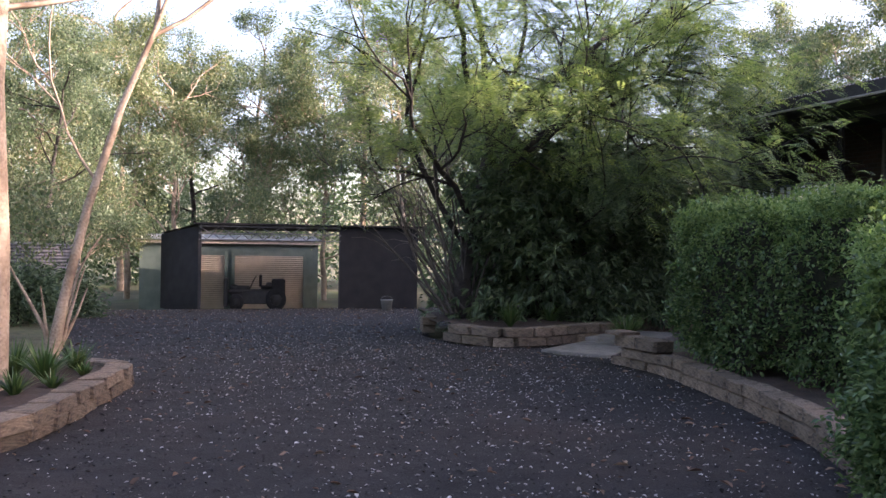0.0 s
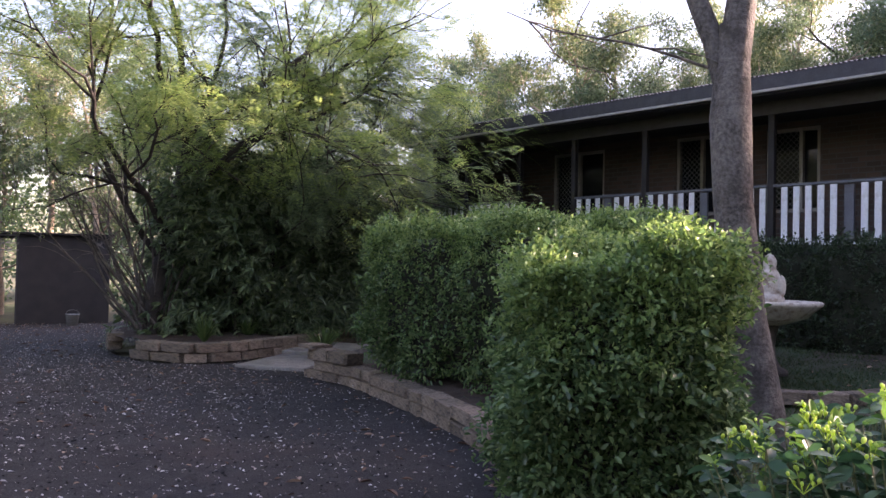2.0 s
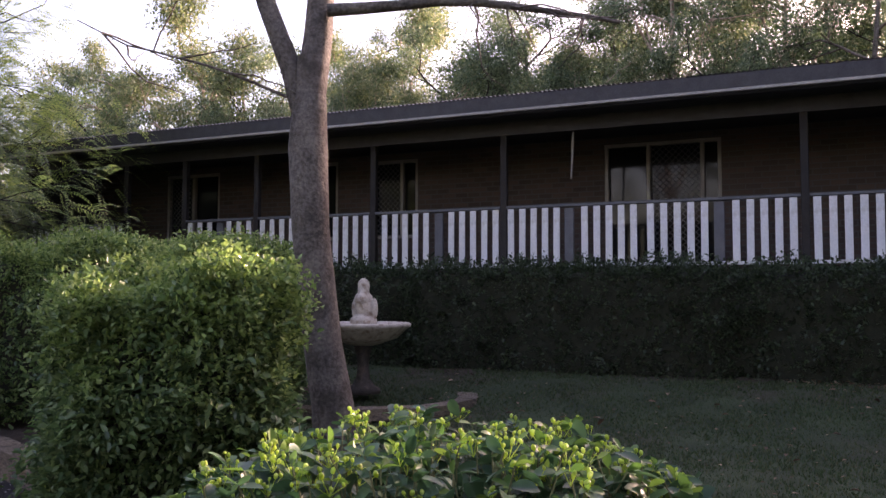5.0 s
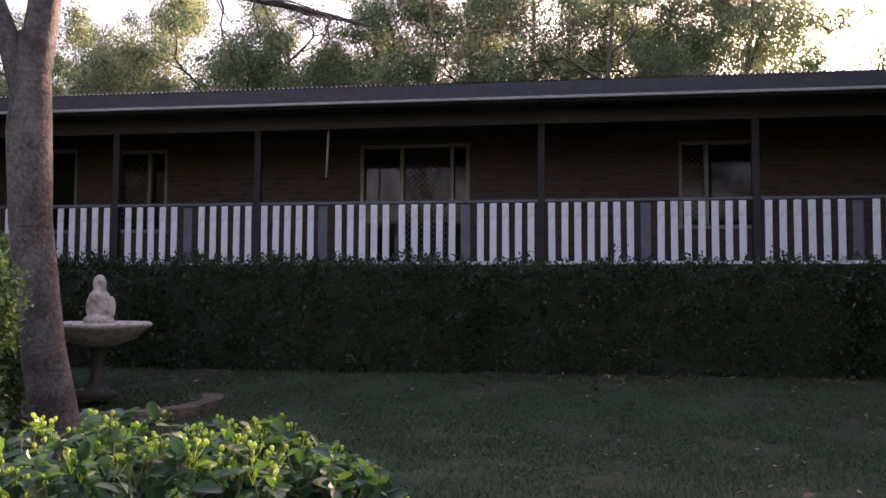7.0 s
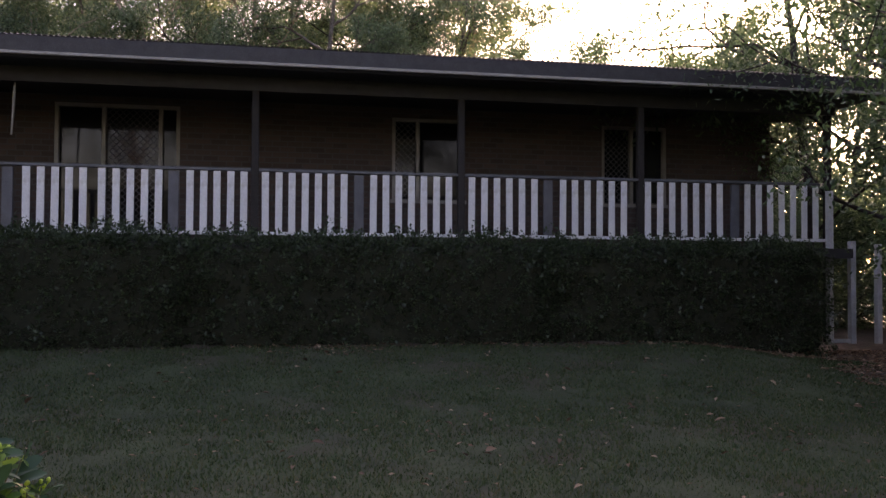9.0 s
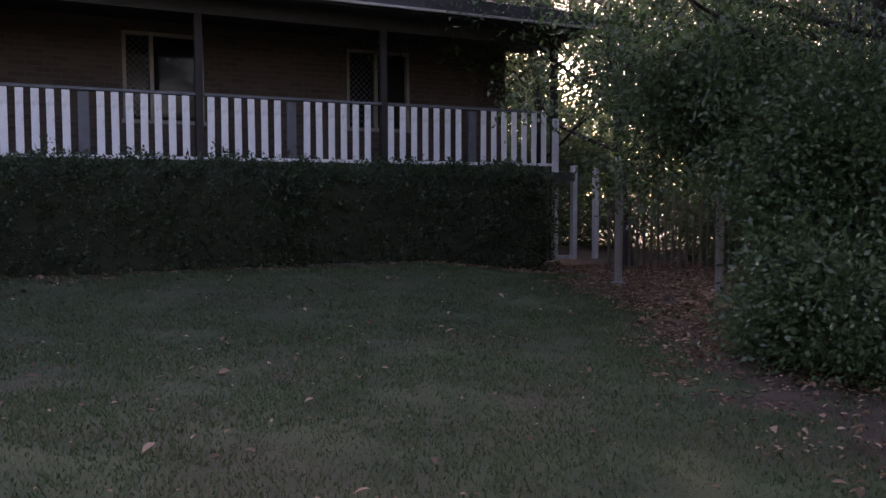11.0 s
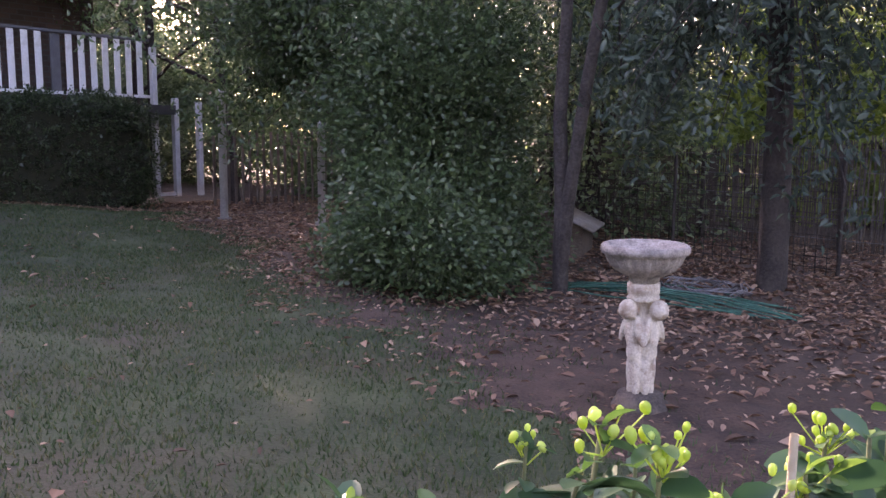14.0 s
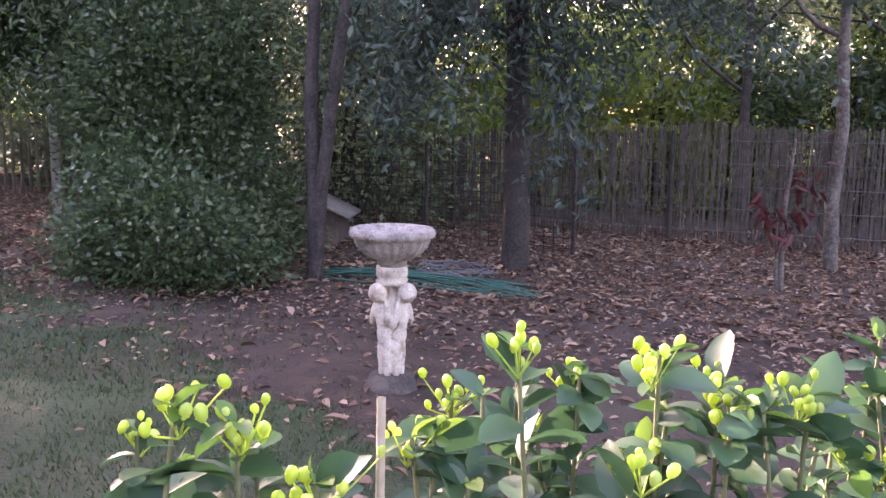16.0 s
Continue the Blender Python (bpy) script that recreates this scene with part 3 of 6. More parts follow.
def window(a, b, z0, z1, bars):
    w = part("window" if z0 > FLOOR + 0.1 else "sliding_door", boxes((WX + 0.14, a + 0.05, z0 + 0.05, WX + 0.15, b - 0.05, z1 - 0.05)), M_GLASS, house, "dark reflective glass in a cream frame")
    for q in (a + 0.03, *bars, b - 0.03):
        part("frame_bar", boxes((WX + 0.02, q - 0.035, z0, WX + 0.12, q + 0.035, z1), bevel=0.006), M_CREAMFRAME, w)
    part("frame_head", boxes((WX + 0.018, a, z1 - 0.06, WX + 0.12, b, z1 + 0.004)), M_CREAMFRAME, w)
    part("frame_sill", boxes((WX - 0.02, a - 0.03, z0 - 0.05, WX + 0.12, b + 0.03, z0 + 0.01)), M_CREAMFRAME, w)
    # diagonal security mesh over one leaf
    pieces = []
    lo, hi = (bars[0] if bars else a) + 0.04, (bars[1] if len(bars) > 1 else b) - 0.04
    n = int((hi - lo + z1 - z0) / 0.11)
    for k in range(n):
        for sgn in (1, -1):
            c = lo + k * 0.11 if sgn > 0 else lo + k * 0.11 - (z1 - z0)
            za, zb = z0 + 0.06, z1 - 0.06
            ya, yb = (c - 0.0, c - (zb - za)) if sgn > 0 else (c, c + (zb - za))
            pts = []
            for t in (0.0, 1.0):
                pts.append((ya + (yb - ya) * t, za + (zb - za) * t))
            (p0, q0), (p1, q1) = pts
            t0, t1 = 0.0, 1.0
            for lim, s in ((lo, 1), (hi, -1)):
                f0, f1 = (p0 - lim) * s, (p1 - lim) * s
                if f0 < 0 and f1 < 0:
                    t0 = 2
                elif f0 < 0:
                    t0 = max(t0, f0 / (f0 - f1))
                elif f1 < 0:
                    t1 = min(t1, f0 / (f0 - f1))
            if t1 - t0 > 0.02:
                A = np.array([WX + 0.05, p0 + (p1 - p0) * t0, q0 + (q1 - q0) * t0]); B = np.array([WX + 0.05, p0 + (p1 - p0) * t1, q0 + (q1 - q0) * t1])
                pieces.append(tube([A, B], [0.006, 0.006], 4))
    v, f = join(pieces)
    part("security_mesh", mesh_from("security_mesh", v, f), M_GREYPAINT, w, "diamond security mesh")


window(*OPENINGS[0], [7.03])
window(*OPENINGS[1], [1.22, 2.14])
window(*OPENINGS[2], [-3.22])
window(*OPENINGS[3], [12.3])
window(*OPENINGS[4], [-7.3])
window(*OPENINGS[5], [9.1])

# roof of ribbed sheets, gutter and eave lining
n = int((Y1 - Y0 + 0.8) / 0.038)
ys = np.linspace(Y0 - 0.5, Y1 + 0.3, n)
wave = 0.011 * np.cos(np.arange(n) * np.pi / 1.0)
rows = [(12.720, 4.665), (18.0, 5.62), (23.4, 4.6)]
v = np.concatenate([np.stack([np.full(n, x), ys, z + wave], 1) for x, z in rows] + [np.stack([np.full(n, x), ys, z - 0.03 + wave], 1) for x, z in rows])
k = np.arange(n - 1)
fs = [np.stack([r * n + k, r * n + k + 1, (r + 1) * n + k + 1, (r + 1) * n + k], 1) for r in (0, 1, 3, 4)] + [np.stack([k, k + 1, 3 * n + k + 1, 3 * n + k], 1)]
part("roof", mesh_from("roof", v, [np.concatenate(fs)]), M_ROOF, house, "dark ribbed metal roof")
bm = boxes((12.660, Y0 - 0.5, 4.43, 12.700, Y1 + 0.3, 4.63), (12.700, Y0 - 0.5, 4.43, 12.800, Y1 + 0.3, 4.48))
part("gutter", bm, M_DARKPAINT, house, "charcoal metal gutter")
part("gutter_bead", boxes((12.635, Y0 - 0.5, 4.375, 12.670, Y1 + 0.3, 4.42), bevel=0.008), M_FASCIA, house, "pale lower edge of the eave")
part("fascia", boxes((12.800, Y0 - 0.45, 4.36, 12.835, Y1 + 0.25, 4.64)), M_DARKPAINT, house)
part("eave_lining", boxes((12.835, Y0 - 0.45, 4.38, WX, Y1 + 0.25, 4.42)), M_DARKPAINT, house, "dark verandah ceiling")
part("verandah_beam", boxes((13.40, Y0, 4.16, 13.54, Y1, 4.38)), M_DARKPAINT, house)

# balustrade: posts, wide planks, rails and white slats
POSTS = [10.82, 9.10, 6.59, 4.14, -0.43, -3.61, -6.62, -10.04]
FARPOSTS = [12.34, 14.0, 15.1]
PLANKS = [9.96, 7.85, 5.32, 3.04, 0.75, -2.00, -5.04, -8.31]
for y in POSTS + FARPOSTS:
    part("verandah_post", boxes((RX - 0.05, y - 0.055, 0.25, RX + 0.05, y + 0.055, 4.2), bevel=0.006), M_POST, house, "dark square timber post")
for y in PLANKS:
    part("wide_plank", boxes((RX - 0.025, y - 0.075, 1.95, RX + 0.02, y + 0.075, 2.93), bevel=0.004), M_GREYPAINT, house, "blue-grey balustrade plank")
# white slats between posts and planks: first, last, how many
SLATS = [(7.56, 6.73, 5), (6.35, 5.55, 5), (5.08, 4.28, 5), (4.01, 3.24, 5), (2.78, 2.01, 5), (1.75, 0.96, 5), (0.51, -0.27, 5), (-0.59, -1.77, 7), (-2.22, -3.41, 7), (-3.775, -4.805, 6), (-5.28, -6.32, 6), (-6.74, -8.02, 7), (-8.52, -9.79, 7)]
slat_mesh = bpy.data.meshes.new("slat")
bm = boxes((-0.011, -0.052, 0, 0.011, 0.052, 0.905), bevel=0.003)
bm.to_mesh(slat_mesh); bm.free(); slat_mesh.materials.append(M_WHITE)


def stand_slat(y):
    o = part("slat", slat_mesh, None, house)
    o.location = (RX - 0.04, y, 2.036)
    o.rotation_euler = (random.uniform(-0.006, 0.006), 0, 0)


for first, last, many in SLATS:
    for y in np.linspace(first, last, many):
        stand_slat(y)
for a, b in list(zip(POSTS[1:], POSTS[:-1])) + list(zip(FARPOSTS[:-1], FARPOSTS[1:])):
    part("handrail", boxes((RX - 0.07, a + 0.056, 2.945, RX + 0.05, b - 0.056, 2.99), bevel=0.006), M_GREYPAINT, house)
    part("bottom_rail", boxes((RX - 0.045, a + 0.056, 1.985, RX + 0.005, b - 0.056, 2.035), bevel=0.004), M_WHITE, house)
    stops = [a] + sorted(p for p in PLANKS if a < p < b) + [b]
    for s, e in zip(stops[:-1], stops[1:]):
        if s < 7.7:
            continue
        lo = s + (0.055 if s == a else 0.13) + 0.05
        hi = e - (0.055 if e == b else 0.13) - 0.05
        for q in np.linspace(lo + 0.05, hi - 0.05, max(1, round((hi - lo + 0.1) / 0.205))):
            stand_slat(q)

v, f = tube([(11.45, 2.84, 3.86), (11.45, 2.85, 3.72), (11.45, 2.86, 3.45), (11.45, 2.88, 3.12)], [0.004, 0.02, 0.018, 0.012], 7)
chime = tagged(part("hanging_ornament", mesh_from("hanging_ornament", v, [f], True), M_FASCIA), "thin pale ornament hanging under the verandah eave", "ornament")

# end screen and stair posts under the verandah end
for y, x, z1, w in ((-10.0, 13.36, 2.85, 0.045), (-10.42, 13.36, 2.0, 0.05), (-10.88, 13.3, 1.95, 0.045)):
    part("screen_post", boxes((x - 0.05, y - w, 0.25, x + 0.05, y + w, z1), bevel=0.006), M_PVC, house, "pale screen post at the verandah end")
part("screen_rail", boxes((13.33, -10.37, 0.27, 13.39, -10.046, 0.33)), M_PVC, house)

# ---- carport and shed ----
def turned(p, q):
    return math.degrees(math.atan2(q[1] - p[1], q[0] - p[0]))


CA, CB = (0.76, 24.35), (6.95, 23.3)
CL = math.dist(CA, CB)
carport = thing("carport", pose(CA[0], CA[1], -0.40, 0, 0, turned(CA, CB)), "open carport hung with black shade cloth under a lattice truss", "carport")
part("roof", boxes((-0.15, -0.15, 2.50, CL + 0.1, 6.5, 2.545)), M_SHADE, carport, "low dark flat roof")
part("front_panel", boxes((CL * 0.638, 0.0, 0.04, CL, 0.03, 2.46)), M_SHADE, carport, "hanging black shade cloth")
part("side_panel", boxes((CL - 0.03, 0.05, 0.04, CL, 6.4, 2.46)), M_SHADE, carport)
v = np.array([(0, 0.03, -0.06), (0, 0.03, 2.46), (-1.25, 1.6, 2.22), (-1.25, 1.6, 0.0), (-0.03, 0.06, -0.06), (-0.03, 0.06, 2.46), (-1.28, 1.63, 2.22), (-1.28, 1.63, 0.0), (-1.6, 6.4, 2.22), (-1.6, 6.4, 0)], float)
part("side_panel", mesh_from("side_panel", v, [np.array([[0, 1, 2, 3], [7, 6, 5, 4], [1, 5, 6, 2], [0, 4, 5, 1], [3, 2, 8, 9]])]), M_SHADE, carport)
part("roof_lip", mesh_from("roof_lip", np.array([(0, 0, 2.52), (-1.3, 1.6, 2.27), (-1.6, 6.4, 2.27), (0, 6.4, 2.52)], float), [np.array([[0, 1, 2, 3]])]), M_SHADE, carport)
for u in (0.03, CL * 0.638, CL - 0.03):
    for d in ((0.05, 6.3) if u > CL - 0.1 else (0.05,)):
        part("post", boxes((u - 0.04, d - 0.04, -0.1, u + 0.04, d + 0.04, 2.5)), M_DARKPAINT, carport)
for z, h in ((2.43, 0.05), (2.235, 0.03), (2.05, 0.03)):
    part("truss_chord", boxes((0.0, -0.03, z, CL * 0.64, 0.02, z + h)), M_STEEL, carport)
zig, zag = 14, 20
for i in range(zig):
    a, b = CL * 0.64 * i / zig, CL * 0.64 * (i + 1) / zig
    za, zb = (2.26, 2.44) if i % 2 else (2.44, 2.26)
    v, f = tube([(a, -0.005, za), (b, -0.005, zb)], [0.016, 0.016], 5)
    part("truss_web", mesh_from("truss_web", v, [f]), M_STEEL, carport)
for i in range(zag):
    a, b = CL * 0.64 * i / zag, CL * 0.64 * (i + 1) / zag
    za, zb = (2.075, 2.24) if i % 2 else (2.24, 2.075)
    v, f = tube([(a, -0.005, za), (b, -0.005, zb)], [0.012, 0.012], 5)
    part("truss_web", mesh_from("truss_web", v, [f]), M_STEEL, carport)

SA = (-0.9, 32.45)
shed = thing("garage_shed", pose(SA[0], SA[1], -0.95, 0, 0, -5.5), "steel garage shed with two cream roller doors and green trim", "shed")
SW = 6.55
for row in ((0, 0.05, 0, SW, 0.12, 2.62), (0, 0.12, 0, 0.08, 8, 2.62), (SW - 0.08, 0.12, 0, SW, 8, 2.62), (0, 8, 0, SW, 8.08, 2.62)):
    part("wall", boxes(row), M_SHEDGREEN, shed, "green steel wall")
part("fascia", boxes((-0.1, -0.12, 2.57, SW + 0.12, 0.04, 2.68)), M_ROLLER, shed, "cream gutter")
v = np.array([(-0.2, -0.2, 2.70), (SW + 0.2, -0.2, 2.70), (SW + 0.2, 4, 2.98), (-0.2, 4, 2.98), (-0.2, 8.3, 2.7), (SW + 0.2, 8.3, 2.7)], float)
part("roof", mesh_from("roof", v, [np.array([[0, 1, 2, 3], [3, 2, 5, 4]])]), M_ROOFPALE, shed, "pale metal roof")


def roller(x0, x1):
    rib = 0.076
    n = int(2.1 / rib) * 4
    z = np.linspace(0.02, 2.12, n + 1)
    d = 0.022 * np.sin(np.arange(n + 1) * np.pi / 2)
    v = np.concatenate([np.stack([np.full(n + 1, x), 0.0 + d, z], 1) for x in (x0, x1)])
    k = np.arange(n)
    return part("roller_door", mesh_from("roller_door", v, [np.stack([k, n + 1 + k, n + 2 + k, k + 1], 1)]), M_ROLLER, shed, "ribbed cream roller door")


for x0, x1 in ((1.15, 3.05), (3.43, 5.98)):
    d = roller(x0, x1)
    part("jamb", boxes((x0 - 0.12, -0.05, 0, x0, 0.06, 2.2)), M_SHEDGREEN, d)
    part("jamb", boxes((x1, -0.05, 0, x1 + 0.12, 0.06, 2.2)), M_SHEDGREEN, d)
    part("bottom_bar", boxes((x0, -0.04, 0.0, x1, 0.03, 0.07)), M_STEEL, d)


def wheel(parent, x, y, r, w):
    v, f = lathe([(r * 0.55, -w / 2), (r * 0.9, -w / 2), (r, -w * 0.35), (r, w * 0.35), (r * 0.9, w / 2), (r * 0.55, w / 2), (r * 0.55, -w / 2)], 20)
    o = part("wheel", mesh_from("wheel", v[:, [0, 2, 1]] + np.array([x, y, r]), [f], True), M_BLACK, parent)
    v, f = lathe([(0.01, -w * 0.3), (r * 0.55, -w * 0.3), (r * 0.55, w * 0.3), (0.01, w * 0.3)], 16)
    part("rim", mesh_from("rim", v[:, [0, 2, 1]] + np.array([x, y, r]), [f]), M_TRACTOR, o)


tractor = thing("small_tractor", pose(2.62, 26.0, -0.47, 0, 0, -8) @ Matrix.Diagonal((0.86, 0.9, 0.98, 1)), "small dark old tractor parked under the carport", "tractor")
part("body", boxes((-0.75, -0.22, 0.38, 0.55, 0.22, 0.66), (-0.95, -0.18, 0.45, -0.70, 0.18, 0.80), bevel=0.04), M_TRACTOR, tractor)
part("hood", boxes((-0.9, -0.2, 0.62, -0.25, 0.2, 0.76), bevel=0.05), M_TRACTOR, tractor)
part("seat", boxes((0.12, -0.24, 0.66, 0.52, 0.24, 0.78), (0.06, -0.26, 0.74, 0.16, 0.26, 1.12), bevel=0.03), M_BLACK, tractor, "black seat")
v, f = join([tube([(-0.25, 0, 0.7), (-0.1, 0, 1.0)], [0.02, 0.02], 6), tube([(-0.1 + 0.17 * math.sin(a) * 0.4, 0.17 * math.cos(a), 1.0 + 0.1 * math.sin(a)) for a in np.linspace(0, 6.28, 14)], [0.015] * 14, 5)])
part("steering_wheel", mesh_from("steering_wheel", v, f), M_BLACK, tractor)
part("mudguard", boxes((0.30, 0.26, 0.75, 0.92, 0.50, 0.86), (0.30, -0.50, 0.75, 0.92, -0.26, 0.86), (0.84, -0.5, 0.4, 0.92, 0.5, 0.86), bevel=0.03), M_TRACTOR, tractor)
part("loader_arm", boxes((-1.16, -0.42, 0.12, -1.02, 0.42, 1.02), (-1.02, -0.36, 0.55, -0.5, -0.28, 0.66), bevel=0.03), M_TRACTOR, tractor, "upright dark front blade")
part("side_panel", boxes((-0.9, -0.30, 0.2, 0.4, -0.23, 0.62), bevel=0.02), M_TRACTOR, tractor)
part("rear_box", boxes((0.5, -0.52, 0.5, 0.98, 0.52, 0.98), bevel=0.04), M_BLACK, tractor, "dark box over the rear wheels")
wheel(tractor, 0.66, 0.42, 0.36, 0.24); wheel(tractor, 0.66, -0.42, 0.36, 0.24)
wheel(tractor, -0.72, 0.36, 0.26, 0.15); wheel(tractor, -0.72, -0.36, 0.26, 0.15)

bucket = thing("bucket", pose(5.75, 22.3, -0.275), "worn grey plastic bucket standing on the gravel", "bucket")
v, f = lathe([(0.0, 0.0), (0.13, 0.0), (0.17, 0.30), (0.185, 0.31), (0.165, 0.30), (0.12, 0.02), (0, 0.02)], 20)
part("pail", mesh_from("pail", v, [f], True), M_BUCKET, bucket)
v, f = tube([(0.17 * math.cos(a), 0.02, 0.30 + 0.12 * math.sin(a)) for a in np.linspace(0, math.pi, 10)], [0.006] * 10, 5)
part("handle", mesh_from("handle", v, [f]), M_STEEL, bucket)

tank = thing("water_tank", pose(-3.6, 21.5, -0.45), "old corrugated steel water tank among bushes", "tank")
prof = [(0.0, 1.95)] + [(1.45 + 0.018 * math.sin(i * math.pi / 2), 1.9 - i * 0.019) for i in range(100)] + [(1.45, 0)]
v, f = lathe(prof, 40)
part("tank_wall", mesh_from("tank_wall", v, [f], True), M_STEEL, tank)

# ---- stone edging ----
def block_mesh(seed):
    r = random.Random(seed)
    bm = boxes((-0.5, -0.5, 0, 0.5, 0.5, 1.0))
    bmesh.ops.bevel(bm, geom=bm.edges[:], offset=0.07, segments=1, affect="EDGES")
    for vv in bm.verts:
        vv.co += Vector((r.uniform(-0.03, 0.03), r.uniform(-0.06, 0.06), r.uniform(-0.035, 0.035)))
    me = bpy.data.meshes.new("stone_block"); bm.to_mesh(me); bm.free()
    me.materials.append(M_STONE)
    return me


BLOCKS = [block_mesh(i) for i in range(6)]


def stone_wall(name, line, courses, label, z=0.0, length=0.42, height=0.175, depth=0.24, cap=False, keep=None, start_raise=0):
    w = thing(name, pose(0, 0, 0), label, "wall", kind="structure")
    pts = smooth_line(line, 0.02)
    for c in range(courses):
        k = 0 if c % 2 == 0 else int(length / 0.04)
        while k < len(pts) - int(length / 0.02):
            L = length * random.uniform(0.75, 1.25)
            j = min(len(pts) - 1, k + int(L / 0.02))
            a, b = pts[k], pts[j]
            mid = (a + b) / 2
            if keep is None or keep(mid):
                o = part("stone_block", random.choice(BLOCKS), None, w)
                ang = math.atan2(b[1] - a[1], b[0] - a[0])
                o.matrix_basis = Matrix.LocRotScale((mid[0], mid[1], z + c * height + random.uniform(-0.006, 0.006)), Euler((random.uniform(-0.03, 0.03), random.uniform(-0.02, 0.02), ang + random.uniform(-0.04, 0.04))), (math.dist(a, b) - 0.012, depth * random.uniform(0.9, 1.1), height - 0.008))
            k = j
    return w


stone_wall("retaining_wall", WALL_LINE[1:], 2, "low curved retaining wall of rough sandstone blocks", length=0.40, height=0.118, keep=lambda p: p[0] > -4)
ent = thing("wall_end", pose(0, 0, 0), "stepped end of the sandstone retaining wall", "wall", kind="structure")
for i, (x, y, z, a) in enumerate([(5.05, 8.45, 0.235, -88), (5.06, 8.0, 0.235, -90)]):
    o = part("stone_block", BLOCKS[i], None, ent)
    o.matrix_basis = Matrix.LocRotScale((x, y, z), Euler((0, 0, radians(a))), (0.44, 0.27, 0.145))
o = part("cap_stone", BLOCKS[3], None, ent, "pale flat cap stone")
o.matrix_basis = Matrix.LocRotScale((5.0, 8.62, 0.375), Euler((0, 0, radians(-85))), (0.34, 0.30, 0.05))
stone_wall("retaining_wall", FAR_LINE, 2, "low retaining wall of mossy sandstone blocks round a shrub bed", length=0.45, height=0.14, keep=lambda p: not (p[0] < 3.95 and p[1] > 11.6))
stone_wall("retaining_wall", LEFT_LINE, 2, "low sunlit edging wall of sandstone blocks", length=0.38, height=0.115)

# ---- hedges ----
def hedge(name, m, half, label, leaf, tip, count, size, seed, rich=False, core=0.86, tip_share=0.20, lumps=0.06, taper=0.0):
    """A clipped hedge: a solid core, near-black for the inner shade, and single leaves over it, the new ones on top."""
    rng = np.random.default_rng(seed)
    h = thing(name, m, label, "hedge")
    hx, hy, hz = half
    area = np.array([hy * hz, hx * hz, hx * hy])
    # points spread on the box, then rounded
    ax = rng.choice(3, count, p=np.array([area[0] * 2, area[1] * 2, area[2] * 1.3]) / (area[0] * 2 + area[1] * 2 + area[2] * 1.3))
    p = rng.uniform(-1, 1, (count, 3))
    sg = rng.choice([-1, 1], count)
    sg[ax == 2] = 1
    p[np.arange(count), ax] = sg
    norm = (np.abs(p) ** 8).sum(1, keepdims=True) ** (1 / 8)
    p = p / norm
    out = unit(np.sign(p) * np.abs(p) ** 4 / np.array([hx, hy, hz]))
    q = p * np.array([hx, hy, hz])
    q[:, :2] *= 1 - taper * np.clip(0.25 - p[:, 2:3], 0, 1.2)
    lump = lumps * (np.sin(q[:, 0] * 5 + 2 * np.sin(q[:, 1] * 4)) + np.sin(q[:, 1] * 6 + q[:, 2] * 5) + 0.6 * np.sin(q[:, 2] * 11 + q[:, 0] * 9))
    q = q + out * (lump[:, None] - rng.normal(0.03, 0.055, (count, 1)))
    q[:, 2] += hz
    # leaves sit on short shoots, some proud of the clipped face and some sunk in
    lead = (np.arange(count) // 6) * 6
    q = q[lead] + rng.normal(0, size * 0.5, (count, 3)) + out[lead] * rng.normal(0, 0.028, count)[lead][:, None]
    out = out[lead]
    keep = q[:, 2] > 0.02
    q, out = q[keep], out[keep]
    is_tip = (rng.uniform(size=len(q)) < tip_share * np.clip((q[:, 2] / (2 * hz) - 0.55) * 4, 0.05, 1.6))
    part("foliage", leaf_mesh("foliage", rng, q[~is_tip], size, 0.52, out[~is_tip] + [0, 0, -0.05], 1.25, rich, face=0.55), leaf, h)
    t = q[is_tip] + out[is_tip] * 0.02
    if len(t):
        t = np.repeat(t, 3, 0) + rng.normal(0, size * 0.35, (len(t) * 3, 3))
        part("new_growth", leaf_mesh("new_growth", rng, t, size * 0.66, 0.52, np.tile([0, 0, 0.45], (len(t), 1)), 1.0, rich, face=0.7), tip, h, "bright new leaves along the top")
    # solid core, its near-black colour standing for shade between the leaves
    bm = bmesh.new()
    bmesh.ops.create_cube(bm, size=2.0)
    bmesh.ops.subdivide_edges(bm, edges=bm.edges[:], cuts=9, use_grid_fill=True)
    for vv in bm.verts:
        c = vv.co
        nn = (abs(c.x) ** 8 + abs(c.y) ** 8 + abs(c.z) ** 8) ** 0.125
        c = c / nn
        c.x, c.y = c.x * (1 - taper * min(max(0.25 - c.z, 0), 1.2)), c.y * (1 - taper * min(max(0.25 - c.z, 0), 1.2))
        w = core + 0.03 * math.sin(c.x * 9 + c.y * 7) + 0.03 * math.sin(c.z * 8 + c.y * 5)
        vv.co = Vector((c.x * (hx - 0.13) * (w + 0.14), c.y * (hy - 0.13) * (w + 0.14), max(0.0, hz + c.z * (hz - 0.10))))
    part("core", bm, M_CORE, h, "solid near-black core for the shade inside")
    return h


hedge("hedge", pose(3.23, 2.34, 0.08, 0, 0, 44), (0.69, 0.49, 0.69), "dense clipped green hedge with bright new growth", M_HEDGE, M_HEDGETIP, 66000, 0.047, 1, rich=True, tip_share=0.36, taper=0.13)
hedge("hedge", pose(5.95, 5.75, 0.18, 0, 0, 10), (0.95, 1.75, 0.83), "dense clipped green hedge behind the stone wall", M_HEDGE, M_HEDGETIP, 62000, 0.053, 2, rich=True, tip_share=0.34, taper=0.08)
